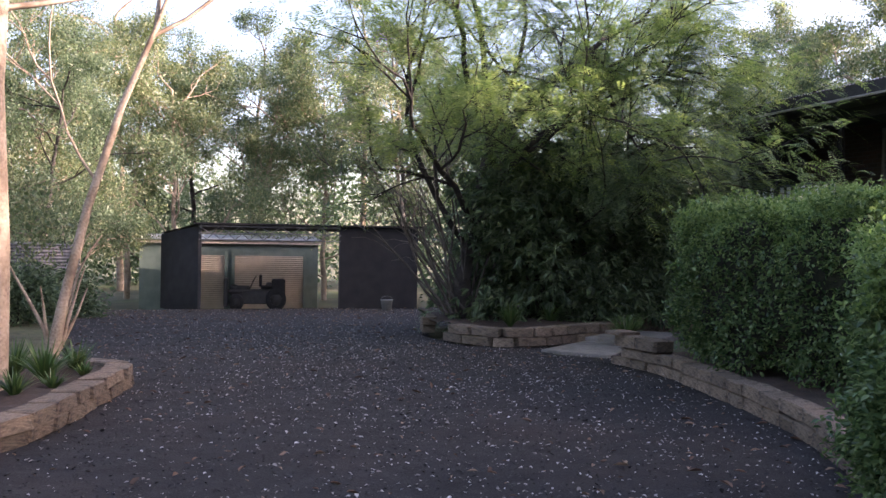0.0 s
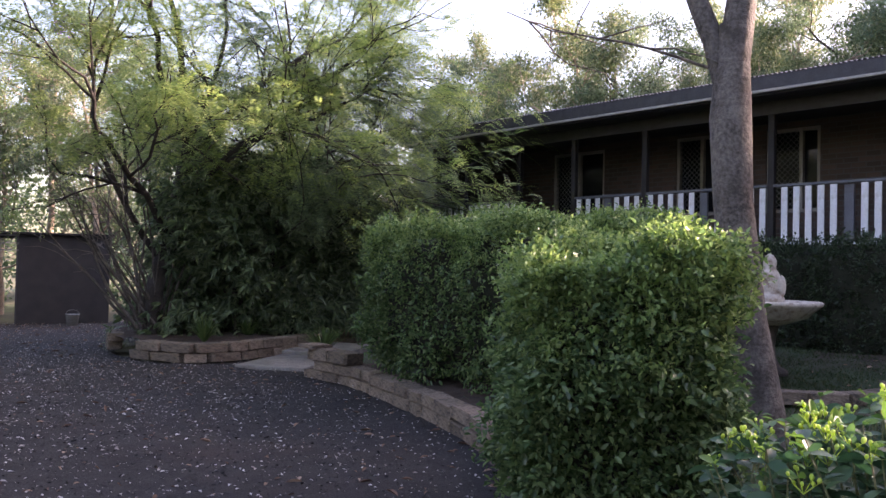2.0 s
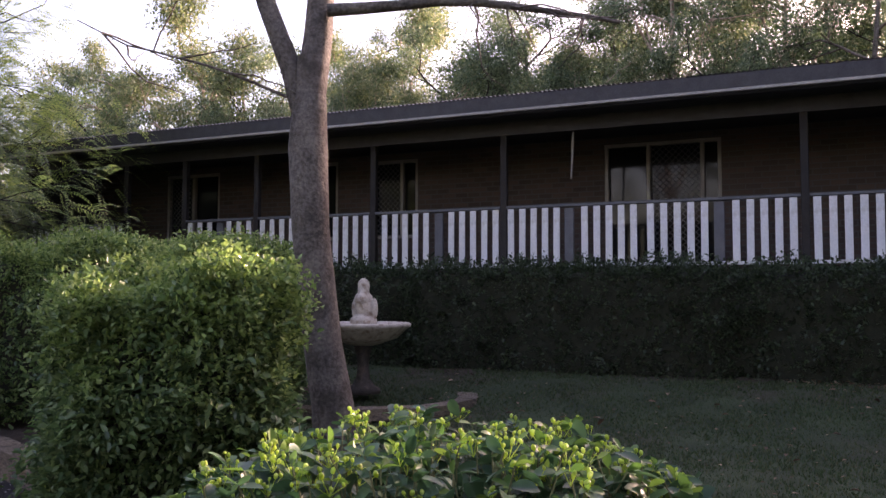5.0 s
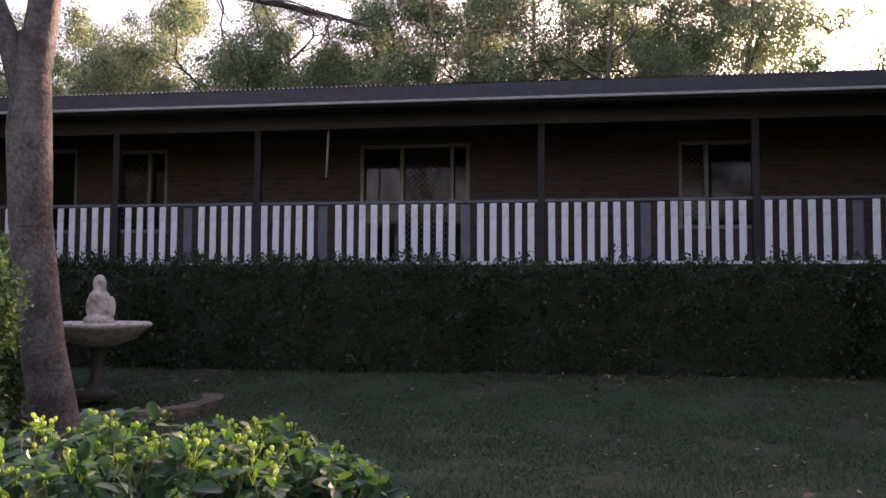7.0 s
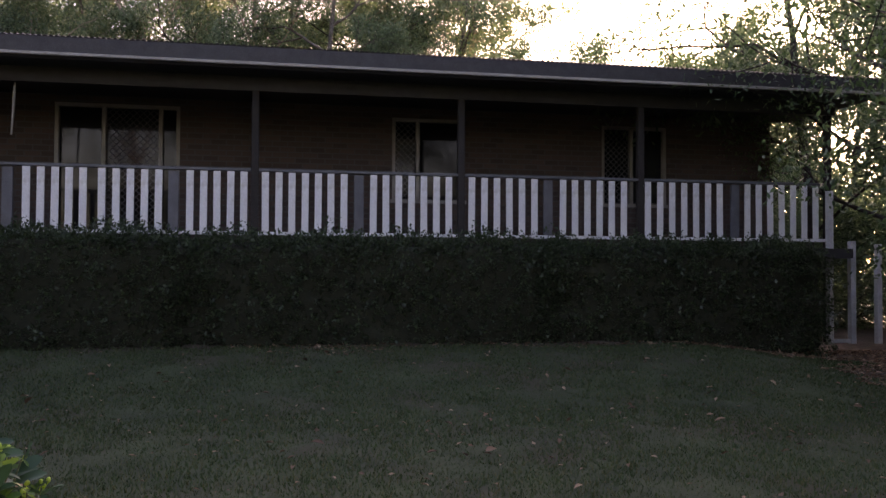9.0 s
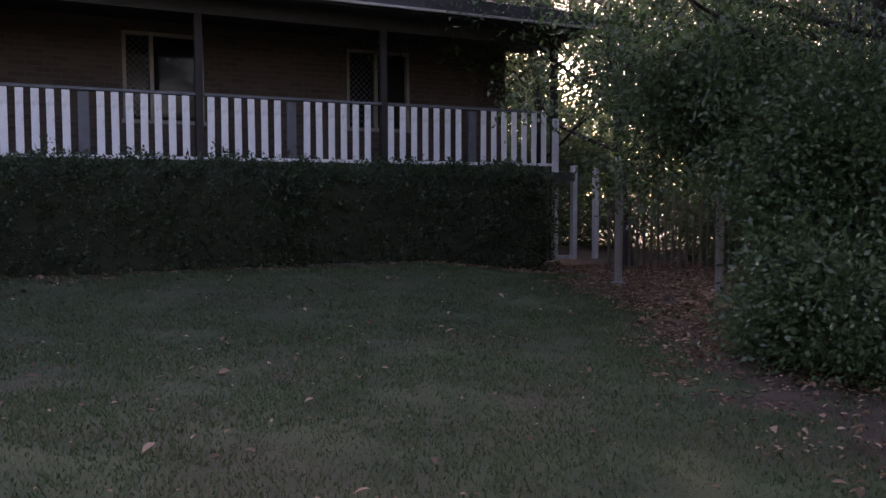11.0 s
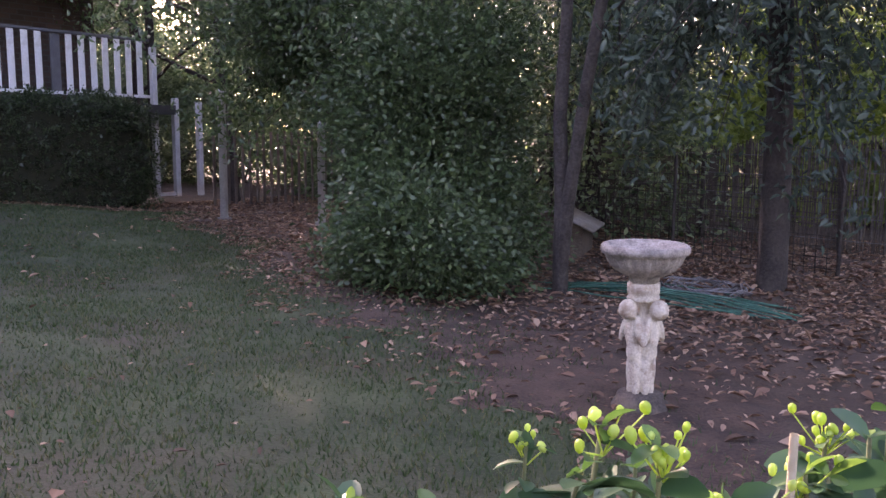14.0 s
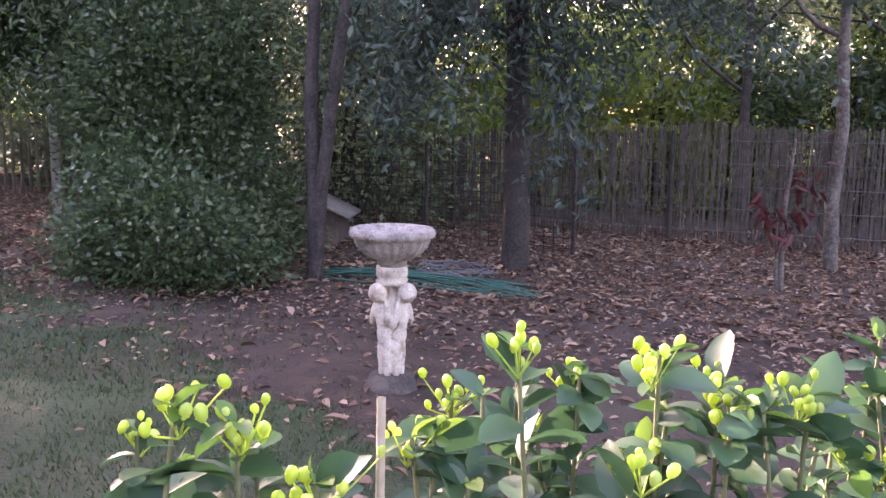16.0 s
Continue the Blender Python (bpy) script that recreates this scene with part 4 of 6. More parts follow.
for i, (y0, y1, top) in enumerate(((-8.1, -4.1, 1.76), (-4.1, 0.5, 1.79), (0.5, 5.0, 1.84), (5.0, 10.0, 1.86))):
    hedge("hedge", pose(10.88 - 0.0523 * (y0 + y1) / 2, (y0 + y1) / 2, 0.14, 0, 0, 3), (0.45, (y1 - y0) / 2 + 0.12, (top - 0.14) / 2), "long dark shaded hedge below the verandah rail", M_SHADEHEDGE, M_SHADEHEDGE, 26000, 0.06, 10 + i, lumps=0.035)

# ---- near shrubs with buds ----
def fine_leaf_arrays(rng, at, size, out, spread=0.35, aspect=0.54, curl=0.25):
    """Leaves with a midrib fold, a curved length and a rounded outline."""
    n = len(at)
    d = unit(out + spread * unit(rng.normal(size=(n, 3))))
    s = unit(np.cross(d, np.tile([0, 0, 1.0], (n, 1)) + rng.normal(0, 0.45, (n, 3))))
    up = np.cross(s, d)
    L = (size * rng.uniform(0.55, 1.2, n))[:, None]
    cu = (curl * rng.uniform(0.2, 1.6, n))[:, None]
    rows = []
    for t, w in ((0.0, 0.06), (0.16, 0.48), (0.38, 0.88), (0.64, 1.0), (0.87, 0.68), (1.0, 0.10)):
        for e in (-1, 0, 1):
            rows.append(at + d * L * t + s * L * aspect * 0.5 * w * e + up * L * (0.10 * w * abs(e) - cu * t * t))
    v = np.stack(rows, 1).reshape(-1, 3)
    q = np.array([[3 * r + c, 3 * r + c + 1, 3 * r + c + 4, 3 * r + c + 3] for r in range(5) for c in range(2)])
    return v, (np.arange(n)[:, None, None] * 18 + q[None]).reshape(-1, 4)


def shoot_shrub(name, m, rx, ry, top, count, seed, size, label, buds, base=0.2, tall=0.06, per=16, low=0.3, begin=0.55, single=False, tilt=0.0, heads=(), bud_size=1.0, stem=0.0065):
    """A leafy shrub seen from close by: stems, single curved leaves and clusters of buds."""
    rng = np.random.default_rng(seed)
    s = thing(name, m, label, "shrub")
    stems, at, out, bud, tipat, tipout = [], [], [], [], [], []
    tops = [np.array(m.inverted() @ Vector(h)) for h in heads]
    for i in range(count):
        a, r = rng.uniform(0, 2 * np.pi), math.sqrt(rng.uniform())
        x, y = rx * r * math.cos(a), ry * r * math.sin(a)
        z = (top - base) * (1 - low * abs(x / rx) ** 3) - tall * abs(rng.normal()) - tilt * x / rx
        foot = np.array([x * 0.8 + rng.normal(0, 0.05), y * 0.5, 0.0])
        head = tops[i] if i < len(tops) else np.array([x, y, z])
        if i < len(tops):
            foot[:2] = head[:2] + rng.normal(0, 0.03, 2)
        sway = np.array([rng.normal(0, 0.06), rng.normal(0, 0.03), 0]) * min(1.0, rx * 1.7)
        line = lambda u: foot + (head - foot) * np.asarray(u)[..., None] + sway * np.sin(np.asarray(u) * np.pi)[..., None]
        stems.append(tube(line(np.linspace(0, 1, 8)), np.linspace(stem, stem * 0.28, 8), 6))
        u = rng.uniform(begin, 1.0, per) ** 0.8
        at.append(line(u)); out.append(unit(rng.normal(size=(per, 3)) * [1, 1, 0.3] + [0, 0, 0.4]))
        if rng.uniform() < buds or i < len(tops):
            k = rng.integers(3, 9) + (4 if i < len(tops) else 0)
            bud.append(head + bud_size * np.stack([rng.normal(0, 0.014, k), rng.normal(0, 0.014, k), rng.uniform(-0.012, 0.022, k)], 1))
        tipat.append(np.repeat(head[None], 3, 0)); tipout.append(unit(rng.normal(size=(3, 3)) * [1, 1, 0.3] + [0, 0, 0.5]))
    v, f = join(stems)
    part("framework", mesh_from("framework", v, f, True), M_STEM, s)
    v, f = fine_leaf_arrays(rng, np.concatenate(at), size, np.concatenate(out))
    part("foliage", mesh_from("foliage", v, [f], True), M_NEARLEAF, s)
    v, f = fine_leaf_arrays(rng, np.concatenate(tipat), size * 0.6, np.concatenate(tipout))
    tagged(part("new_growth", mesh_from("new_growth", v, [f], True), M_TIPLEAF, s, "pale new leaves at the tips"), kind="stuff")
    clusters = []
    for group in bud:
        pieces = [tube([group.mean(0) - [0, 0, 0.03 * bud_size], b - [0, 0, 0.004 * bud_size]], [0.0009 * bud_size, 0.0008 * bud_size], 4) for b in group]
        for b in group:
            vv, ff = lathe([(0.0012, -0.0075), (0.0042, -0.0045), (0.0057, 0.0005), (0.0052, 0.005), (0.0026, 0.008), (0.0004, 0.0088)], 8)
            tilt = np.array(Euler((rng.normal(0, 0.35), rng.normal(0, 0.35), 0)).to_matrix())
            pieces.append((vv @ tilt.T * bud_size * rng.uniform(0.55, 0.95) + b, ff))
        clusters.append(join(pieces))
    if single:
        for v, f in clusters:
            part("flower_bud", mesh_from("flower_bud", v, f, True), M_BUD, s, "pale green flower buds")
    elif clusters:
        v, f = join([(v, f[0]) for v, f in clusters])
        tagged(part("bloom", mesh_from("bloom", v, f, True), M_BUD, s, "pale yellow-green flower buds"), kind="stuff")
    return s


shoot_shrub("near_shrub", pose(1.60, -0.08, 0.2, 0, 0, -61), 0.62, 0.38, 1.13, 260, 21, 0.055, "leafy green shrub with sunlit yellow-green tips", 0.5, tall=0.05, low=0.16)
shoot_shrub("near_shrub", pose(-0.10, -1.775, 0.2, 0, 0, 40), 0.27, 0.075, 1.200, 58, 22, 0.0205, "glossy green shrub with clusters of pale buds", 0.22, per=17, tall=0.020, low=0.012, begin=0.925, single=True, tilt=0.026,
            heads=[(-0.031, -1.702, 1.217), (-0.050, -1.707, 1.214), (-0.114, -1.775, 1.228), (-0.156, -1.805, 1.224), (-0.070, -1.822, 1.190), (-0.078, -1.768, 1.193), (-0.205, -1.82, 1.212)], bud_size=0.40, stem=0.0032)
cut = thing("cut_stem", pose(-0.083, -1.736, 0.18), "pale bare cut stem standing in the shrub", "stem")
v, f = tube([(0, 0, 0), (0.003, 0, 0.6), (0.0, 0, 1.038)], [0.003, 0.0018, 0.0015], 8)
part("stick", mesh_from("stick", v, [f], True), M_CUTSTEM, cut)

# ---- garden ornaments ----
def merge_forms(forms):
    """Rounded masses (centre, radii) joined into one closed carved form."""
    bm = bmesh.new()
    for c, r, rot in forms:
        q = bmesh.ops.create_icosphere(bm, subdivisions=3, radius=1.0)
        bmesh.ops.transform(bm, matrix=Matrix.LocRotScale(c, Euler([radians(a) for a in rot]), r), verts=q["verts"])
    for fc in bm.faces:
        fc.smooth = True
    return bm


def blend(ob, size):
    """Melts the rounded masses of a carving into one skin."""
    mod = ob.modifiers.new("blend", "REMESH")
    mod.mode, mod.voxel_size, mod.use_smooth_shade = "VOXEL", size, True


bath = thing("bird_bath", pose(1.42, -4.63, 0.17), "weathered cast stone bird bath on a carved figure pedestal", "bird bath")
v, f = lathe([(0.0, 0.545), (0.075, 0.545), (0.09, 0.555), (0.092, 0.572), (0.125, 0.580), (0.175, 0.600), (0.212, 0.630), (0.230, 0.660), (0.236, 0.668), (0.256, 0.670), (0.264, 0.684), (0.260, 0.700), (0.245, 0.708), (0.226, 0.702), (0.19, 0.682), (0.13, 0.662), (0.0, 0.655)], 144)
rib = 1 + 0.030 * np.cos(24 * np.arctan2(v[:, 1], v[:, 0])) * ((v[:, 2] > 0.578) & (v[:, 2] < 0.662) & (np.hypot(v[:, 0], v[:, 1]) > 0.12))
v[:, :2] *= 0.69 * rib[:, None]
part("bowl", mesh_from("bowl", v, [f], True), M_GREYCAST, bath, "grey stained shallow bowl with ribbed underside")
v, f = lathe([(0.0, 0.47), (0.075, 0.47), (0.082, 0.485), (0.07, 0.497), (0.08, 0.505), (0.08, 0.546), (0.0, 0.546)], 8)
part("collar", mesh_from("collar", v * [0.88, 0.88, 1], [f]), M_PALE, bath)
slim = lambda z: 0.60 + 0.40 * min(1.0, z / 0.40)
forms = []
for a in (172, 292, 68):
    c, s = math.cos(radians(a)), math.sin(radians(a))
    o = lambda r, z, t=0.0: (r * c - t * s, r * s + t * c, z)
    forms += [(o(0.094, 0.440), (0.044, 0.042, 0.043), (0, 0, 0)), (o(0.055, 0.34), (0.040, 0.050, 0.072), (0, 0, a)), (o(0.055, 0.26), (0.038, 0.047, 0.055), (0, 0, a)), (o(0.074, 0.30), (0.022, 0.03, 0.03), (0, 0, a)),
              (o(0.058, 0.18, 0.028), (0.027, 0.029, 0.085), (0, 0, a)), (o(0.058, 0.18, -0.028), (0.027, 0.029, 0.085), (0, 0, a)), (o(0.064, 0.105, 0.03), (0.024, 0.024, 0.05), (0, 0, a)), (o(0.064, 0.105, -0.03), (0.024, 0.024, 0.05), (0, 0, a)),
              (o(0.068, 0.35, 0.06), (0.02, 0.02, 0.065), (20, 0, a)), (o(0.068, 0.35, -0.06), (0.02, 0.02, 0.065), (-20, 0, a))]
forms += [((0, 0, 0.27), (0.042, 0.042, 0.22), (0, 0, 0))]
part("figure_pedestal", merge_forms([((c[0] * 0.85 * slim(c[2]), c[1] * 0.85 * slim(c[2]), c[2]), (r[0] * 0.9 * slim(c[2]), r[1] * 0.9 * slim(c[2]), r[2]), t) for c, r, t in forms]), M_PALE, bath, "cream carved pedestal with rounded figures")
blend(bpy.data.objects["figure_pedestal"], 0.006)
v, f = lathe([(0.0, 0.0), (0.125, 0.0), (0.125, 0.03), (0.105, 0.045), (0.105, 0.065), (0.085, 0.08), (0.0, 0.085)], 8)
part("plinth", mesh_from("plinth", v, [f]), M_DARKCAST, bath, "dark stepped base")
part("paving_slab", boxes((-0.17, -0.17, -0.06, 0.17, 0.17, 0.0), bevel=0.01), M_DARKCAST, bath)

FC = (8.10, 4.25)
fountain = thing("fountain", Matrix.LocRotScale((FC[0], FC[1], 0.33), None, (0.9, 0.9, 0.9)), "cream stone pedestal fountain standing in a ring of stones", "fountain")
v, f = lathe([(0.0, 0.60), (0.14, 0.60), (0.22, 0.62), (0.43, 0.69), (0.54, 0.80), (0.60, 0.84), (0.61, 0.87), (0.58, 0.89), (0.5, 0.86), (0.3, 0.80), (0, 0.79)], 36)
part("bowl", mesh_from("bowl", v, [f], True), M_PALE, fountain)
v, f = lathe([(0, 0.0), (0.22, 0.0), (0.22, 0.06), (0.14, 0.1), (0.085, 0.2), (0.07, 0.35), (0.09, 0.5), (0.12, 0.6), (0, 0.6)], 24)
part("pedestal", mesh_from("pedestal", v, [f], True), M_DARKCAST, fountain, "dark turned stem")
statue = tagged(part("statue", merge_forms([((0, 0, 0.10), (0.19, 0.17, 0.09), (0, 0, 0)), ((0, 0, 0.26), (0.13, 0.11, 0.17), (0, 0, 0)), ((0, 0, 0.36), (0.16, 0.10, 0.10), (0, 0, 0)), ((0, 0, 0.52), (0.075, 0.08, 0.10), (0, 0, 0)), ((0, 0, 0.45), (0.09, 0.07, 0.07), (0, 0, 0)), ((0.03, 0.14, 0.25), (0.05, 0.05, 0.13), (0, 0, 0)), ((0.03, -0.14, 0.25), (0.05, 0.05, 0.13), (0, 0, 0)), ((0, 0, 0.03), (0.2, 0.2, 0.05), (0, 0, 0))]), M_PALE), "plain cream stone seated statue on the fountain bowl", "statue")
statue.location = (FC[0], FC[1], 1.05)
statue.scale = (0.9, 0.9, 0.95)
blend(statue, 0.014)
ring = thing("stone_ring", pose(8.0, 4.15, 0.24), "ring of flat edging stones round the fountain", "edging", kind="structure")
for i in range(20):
    a = i / 20 * 2 * math.pi
    o = part("stone_block", BLOCKS[i % 6], None, ring)
    o.matrix_basis = Matrix.LocRotScale((1.15 * math.cos(a), 1.15 * math.sin(a), -0.03), Euler((0, 0, a + math.pi / 2)), (0.36, 0.22, 0.12))

# ---- garden trees ----
def tree(name, base, label, category="tree"):
    return thing(name, pose(*base), label, category)


rng = np.random.default_rng(31)
t1 = tree("forked_tree", (4.96, 2.43, 0.2), "smooth grey-trunked forked tree with bare twigs on the lawn")
lean = [(0, 0, -0.1), (-0.04, 0.05, 0.45), (-0.09, 0.11, 0.9), (-0.15, 0.18, 1.7), (-0.165, 0.20, 2.3), (-0.15, 0.19, 2.95)]
tips = tree_parts(rng, lean, [0.19, 0.150, 0.137, 0.134, 0.142, 0.10], [(0.82, (-0.06, 0.24, 1), 2.5, 0.085), (0.90, (0.05, -0.03, 1), 2.5, 0.115)], M_BARK, M_GUM, 0.08, 6, 0.3, depth=2, fork=3, parent=t1, open_=0.55)
limb, rad, e = bend(rng, (-0.14, 0.06, 3.28), (0.45, -0.9, 0.02), 2.1, 0.05, 0.014, 8, 0.06, 0.0)
pieces = [tube(limb, rad, 8)]
for i in range(9):
    k = rng.integers(2, 8)
    p, r, _ = bend(rng, limb[k], (rng.normal(0, 0.5), -0.6 * rng.uniform(), -0.8 * rng.uniform(0.2, 1)), rng.uniform(0.35, 0.9), 0.009, 0.002, 7, 0.35)
    pieces.append(tube(p, r, 4))
limb2, rad2, e = bend(rng, (-0.18, 0.24, 2.62), (-0.45, 1.1, 0.30), 1.7, 0.014, 0.004, 9, 0.12, 0.03)
pieces.append(tube(limb2, rad2, 6))
for i in range(6):
    k = rng.integers(3, 9)
    p, r, _ = bend(rng, limb2[k], rng.normal(size=3), rng.uniform(0.4, 1.0), 0.008, 0.003, 6, 0.3)
    pieces.append(tube(p, r, 4))
v, f = join(pieces)
part("bare_limb", mesh_from("bare_limb", v, f, True), M_BARK, t1, "bare grey limbs and twigs")

# slim leaning tree and the tree beside it in the flower bed
rng = np.random.default_rng(32)
t2 = tree("leaning_tree", (-1.56, 9.1, 0.1), "slim pale-barked tree leaning over the flower bed")
tree_parts(rng, [(0, 0, 0), (0.12, 0, 0.7), (0.34, 0.05, 1.7), (0.66, 0.1, 2.8), (1.0, 0.15, 3.7), (1.3, 0.2, 4.6)], [0.075, 0.052, 0.046, 0.038, 0.028, 0.016],
           [(1.0, (0.25, 0, 1), 2.2, 0.025), (0.78, (0.9, 0.1, 0.5), 2.2, 0.024), (0.8, (0.0, 0.2, 1), 2.2, 0.028), (0.45, (-0.7, 0.2, 0.9), 1.6, 0.018)], M_BARKPALE, M_GUM, 0.07, 2, 0.22, 0.3, parent=t2, depth=2, fork=3)
pieces = [tube(bend(rng, (0.03, 0, 0), (rng.uniform(-0.4, 0.7), 0.1, 1), rng.uniform(0.6, 1.6), 0.03, 0.008, 6, 0.1)[0], np.linspace(0.03, 0.008, 7), 6) for _ in range(5)]
v, f = join(pieces)
part("basal_growth", mesh_from("basal_growth", v, f, True), M_BARKPALE, t2, "thin pale stems at the foot")
t3 = tree("paperbark_tree", (-1.835, 7.2, 0.1), "pale paperbark tree at the edge of the flower bed")
tree_parts(rng, [(0, 0, 0), (0.03, 0, 1.2), (-0.02, 0, 2.6), (0.03, 0.1, 4.2), (0.0, 0.1, 6)], [0.15, 0.12, 0.105, 0.09, 0.05],
           [(0.6, (0.8, 0.4, 0.4), 1.7, 0.03), (0.75, (0.7, 0.5, 0.6), 1.8, 0.03), (0.9, (-0.5, 0.5, 0.7), 2, 0.03), (1.0, (0.1, 0, 1), 2, 0.04), (0.68, (0.9, -0.2, 0.3), 1.5, 0.02)], M_BARKPALE, M_GUMPALE, 0.07, 4, 0.22, parent=t3)

# spreading feathery tree beside the driveway
rng = np.random.default_rng(33)
t4 = tree("feathery_tree", (4.5, 13.1, 0.15), "spreading many-stemmed tree with feathery light green leaves")
limbs = [(0.4, (-0.75, 0.1, 0.8), 2.6, 0.06), (0.5, (-0.55, -0.3, 1.0), 2.6, 0.06), (0.6, (0.3, -0.5, 1.0), 2.6, 0.06), (0.9, (0.55, -0.1, 1.0), 2.7, 0.07), (1.0, (-0.1, 0.1, 1.0), 2.6, 0.07), (1.0, (-0.6, -0.2, 0.9), 2.6, 0.06), (0.8, (0.8, -0.5, 0.6), 2.5, 0.05), (1.0, (0.3, -0.3, 0.9), 2.6, 0.05)]
tree_parts(rng, [(0, 0, 0), (0.05, 0.0, 0.8), (0.25, 0, 1.6), (0.45, 0.05, 2.6), (0.6, 0.1, 3.3)], [0.19, 0.15, 0.13, 0.11, 0.09], limbs, M_BARKDARK, M_FEATHER, 0.085, 8, 0.19, droop=0.45, depth=3, fork=3, parent=t4, open_=0.6, rise=0.0, frond=0.40)
pieces = []
for i in range(26):
    a = rng.uniform(-0.9, 0.9)
    p, r, _ = bend(rng, (rng.uniform(-0.25, 0.35), rng.uniform(-0.2, 0.2), 0.2), (math.sin(a) * 0.9 - 0.25, rng.uniform(-0.35, 0.3), 1.0), rng.uniform(2.0, 3.8), rng.uniform(0.015, 0.035), 0.006, 9, 0.09, 0.01)
    pieces.append(tube(p, r, 5))
    for _ in range(3):
        k = rng.integers(4, 9)
        pieces.append(tube(bend(rng, p[k], (rng.normal(-0.3, 0.8), rng.normal(0, 0.6), 0.6), rng.uniform(0.5, 1.3), 0.008, 0.003, 5, 0.2)[0], np.linspace(0.009, 0.003, 6), 4))
v, f = join(pieces)
part("thicket", mesh_from("thicket", v, f, True), M_BARK, t4, "thicket of bare grey stems")


def bush(name, base, r, label, leaf, count, size, seed, aspect=0.35, droop=0.3, stems=14, bark=None, category="bush", lumps=14, rich=False, hollow=0.45, whorl=0, face=None):
    """A bush: stems from the foot, and leaves in uneven clumps round them."""
    rng = np.random.default_rng(seed)
    b = thing(name, pose(*base), label, category)
    rx, ry, rz = r
    cs = unit(rng.normal(size=(lumps * 4, 3)))
    cs[:, 2] = np.abs(cs[:, 2]) * 1.1 - 0.15
    cs = cs * rng.uniform(hollow, 0.95, (len(cs), 1)) * np.array([rx, ry, rz])
    cs[:, 2] += rz * 0.15
    cs[:, 2] = np.clip(cs[:, 2], 0.1, None)
    pieces = []
    for i in range(stems):
        c = cs[rng.integers(len(cs))]
        t = np.linspace(0, 1, 6)[:, None]
        foot = np.array([rng.normal(0, rx * 0.12), rng.normal(0, ry * 0.12), -0.1])
        line = foot + (c - foot) * t + np.array([0, 0, 1]) * rz * 0.18 * np.sin(t * np.pi) + rng.normal(0, 0.04, (6, 3)) * t
        w = rng.uniform(0.018, 0.04) * (0.6 + rz * 0.25)
        pieces.append(tube(line, np.linspace(w, w * 0.25, 6), 5))
    v, f = join(pieces)
    part("framework", mesh_from("framework", v, f, True), bark or M_BARKDARK, b)
    pick = rng.integers(len(cs), size=count)
    spread = np.minimum.reduce([rx, ry, rz]) * 0.24
    at = cs[pick] + rng.normal(0, spread, (count, 3)) * np.array([1.15, 1.15, 0.85])
    at = at[at[:, 2] > 0.03]
    out = unit(at * [1, 1, 0.4])
    if whorl:
        at, out = np.repeat(at[::whorl], whorl, 0), np.repeat(unit(out[::whorl] + rng.normal(0, 0.4, (len(out[::whorl]), 3))), whorl, 0)
    part("foliage", leaf_mesh("foliage", rng, at, size, aspect, out, 1.0, rich, droop, face=face), leaf, b)
    return b


# shrub thicket in the raised bed
bush("oleander_bush", (6.15, 13.1, 0.2), (1.8, 1.3, 3.3), "tall dark leafy shrub in the raised bed", M_SHRUB, 40000, 0.165, 41, 0.28, 0.45, whorl=8, rich=True, face=0.5)
bush("oleander_bush", (8.0, 13.6, 0.2), (1.8, 1.4, 3.6), "tall dark leafy shrub in the raised bed", M_SHRUB, 32000, 0.165, 42, 0.28, 0.45, whorl=8, rich=True, face=0.5)
bush("oleander_bush", (7.5, 12.7, 0.2), (1.1, 0.9, 2.2), "dark leafy shrub with long narrow leaves", M_SHRUB, 12000, 0.165, 43, 0.25, 0.45, whorl=8, rich=True, face=0.5)
bush("light_bush", (8.3, 14.6, 0.2), (1.5, 1.4, 3.4), "tall bush against the end of the house", M_SHRUB, 46000, 0.12, 45, 0.34, hollow=0.3)
bush("small_bush", (6.6, 12.1, 0.2), (0.6, 0.5, 0.75), "low dark bush at the wall", M_SHRUB, 3500, 0.09, 46, 0.3)


def tuft(name, base, n, length, seed, label, leaf=None, width=0.018):
    rng = np.random.default_rng(seed)
    b = thing(name, pose(*base), label, "grass tuft")
    vs, fs = [], []
    for i in range(n):
        a = rng.uniform(0, 2 * np.pi); L = length * rng.uniform(0.6, 1.1); o = rng.uniform(0.25, 0.9)
        t = np.linspace(0, 1, 6)
        rad = o * L * t; z = L * (t - 0.55 * o * t ** 2)
        cx, cy = math.cos(a), math.sin(a)
        w = width * (1 - t * 0.92)
        left = np.stack([cx * rad - cy * w, cy * rad + cx * w, z], 1); right = np.stack([cx * rad + cy * w, cy * rad - cx * w, z], 1)
        k = np.arange(5)
        vs.append(np.concatenate([left, right])); fs.append(np.stack([k, k + 1, k + 7, k + 6], 1))
    v, f = join(list(zip(vs, fs)))
    part("tuft_foliage", mesh_from("tuft_foliage", v, f), leaf or M_STRAP, b)
    return b


tuft("strappy_plant", (6.0, 10.1, 0.1), 160, 0.55, 51, "mounded strappy plant at the path edge")
tuft("strappy_plant", (-1.45, 7.6, 0.15), 110, 0.5, 52, "green strappy clump in the flower bed")
tuft("strappy_plant", (-1.25, 8.25, 0.15), 90, 0.4, 53, "dry strappy clump in the flower bed")
tuft("strappy_plant", (-1.9, 6.75, 0.15), 90, 0.4, 54, "green strappy clump in the flower bed")
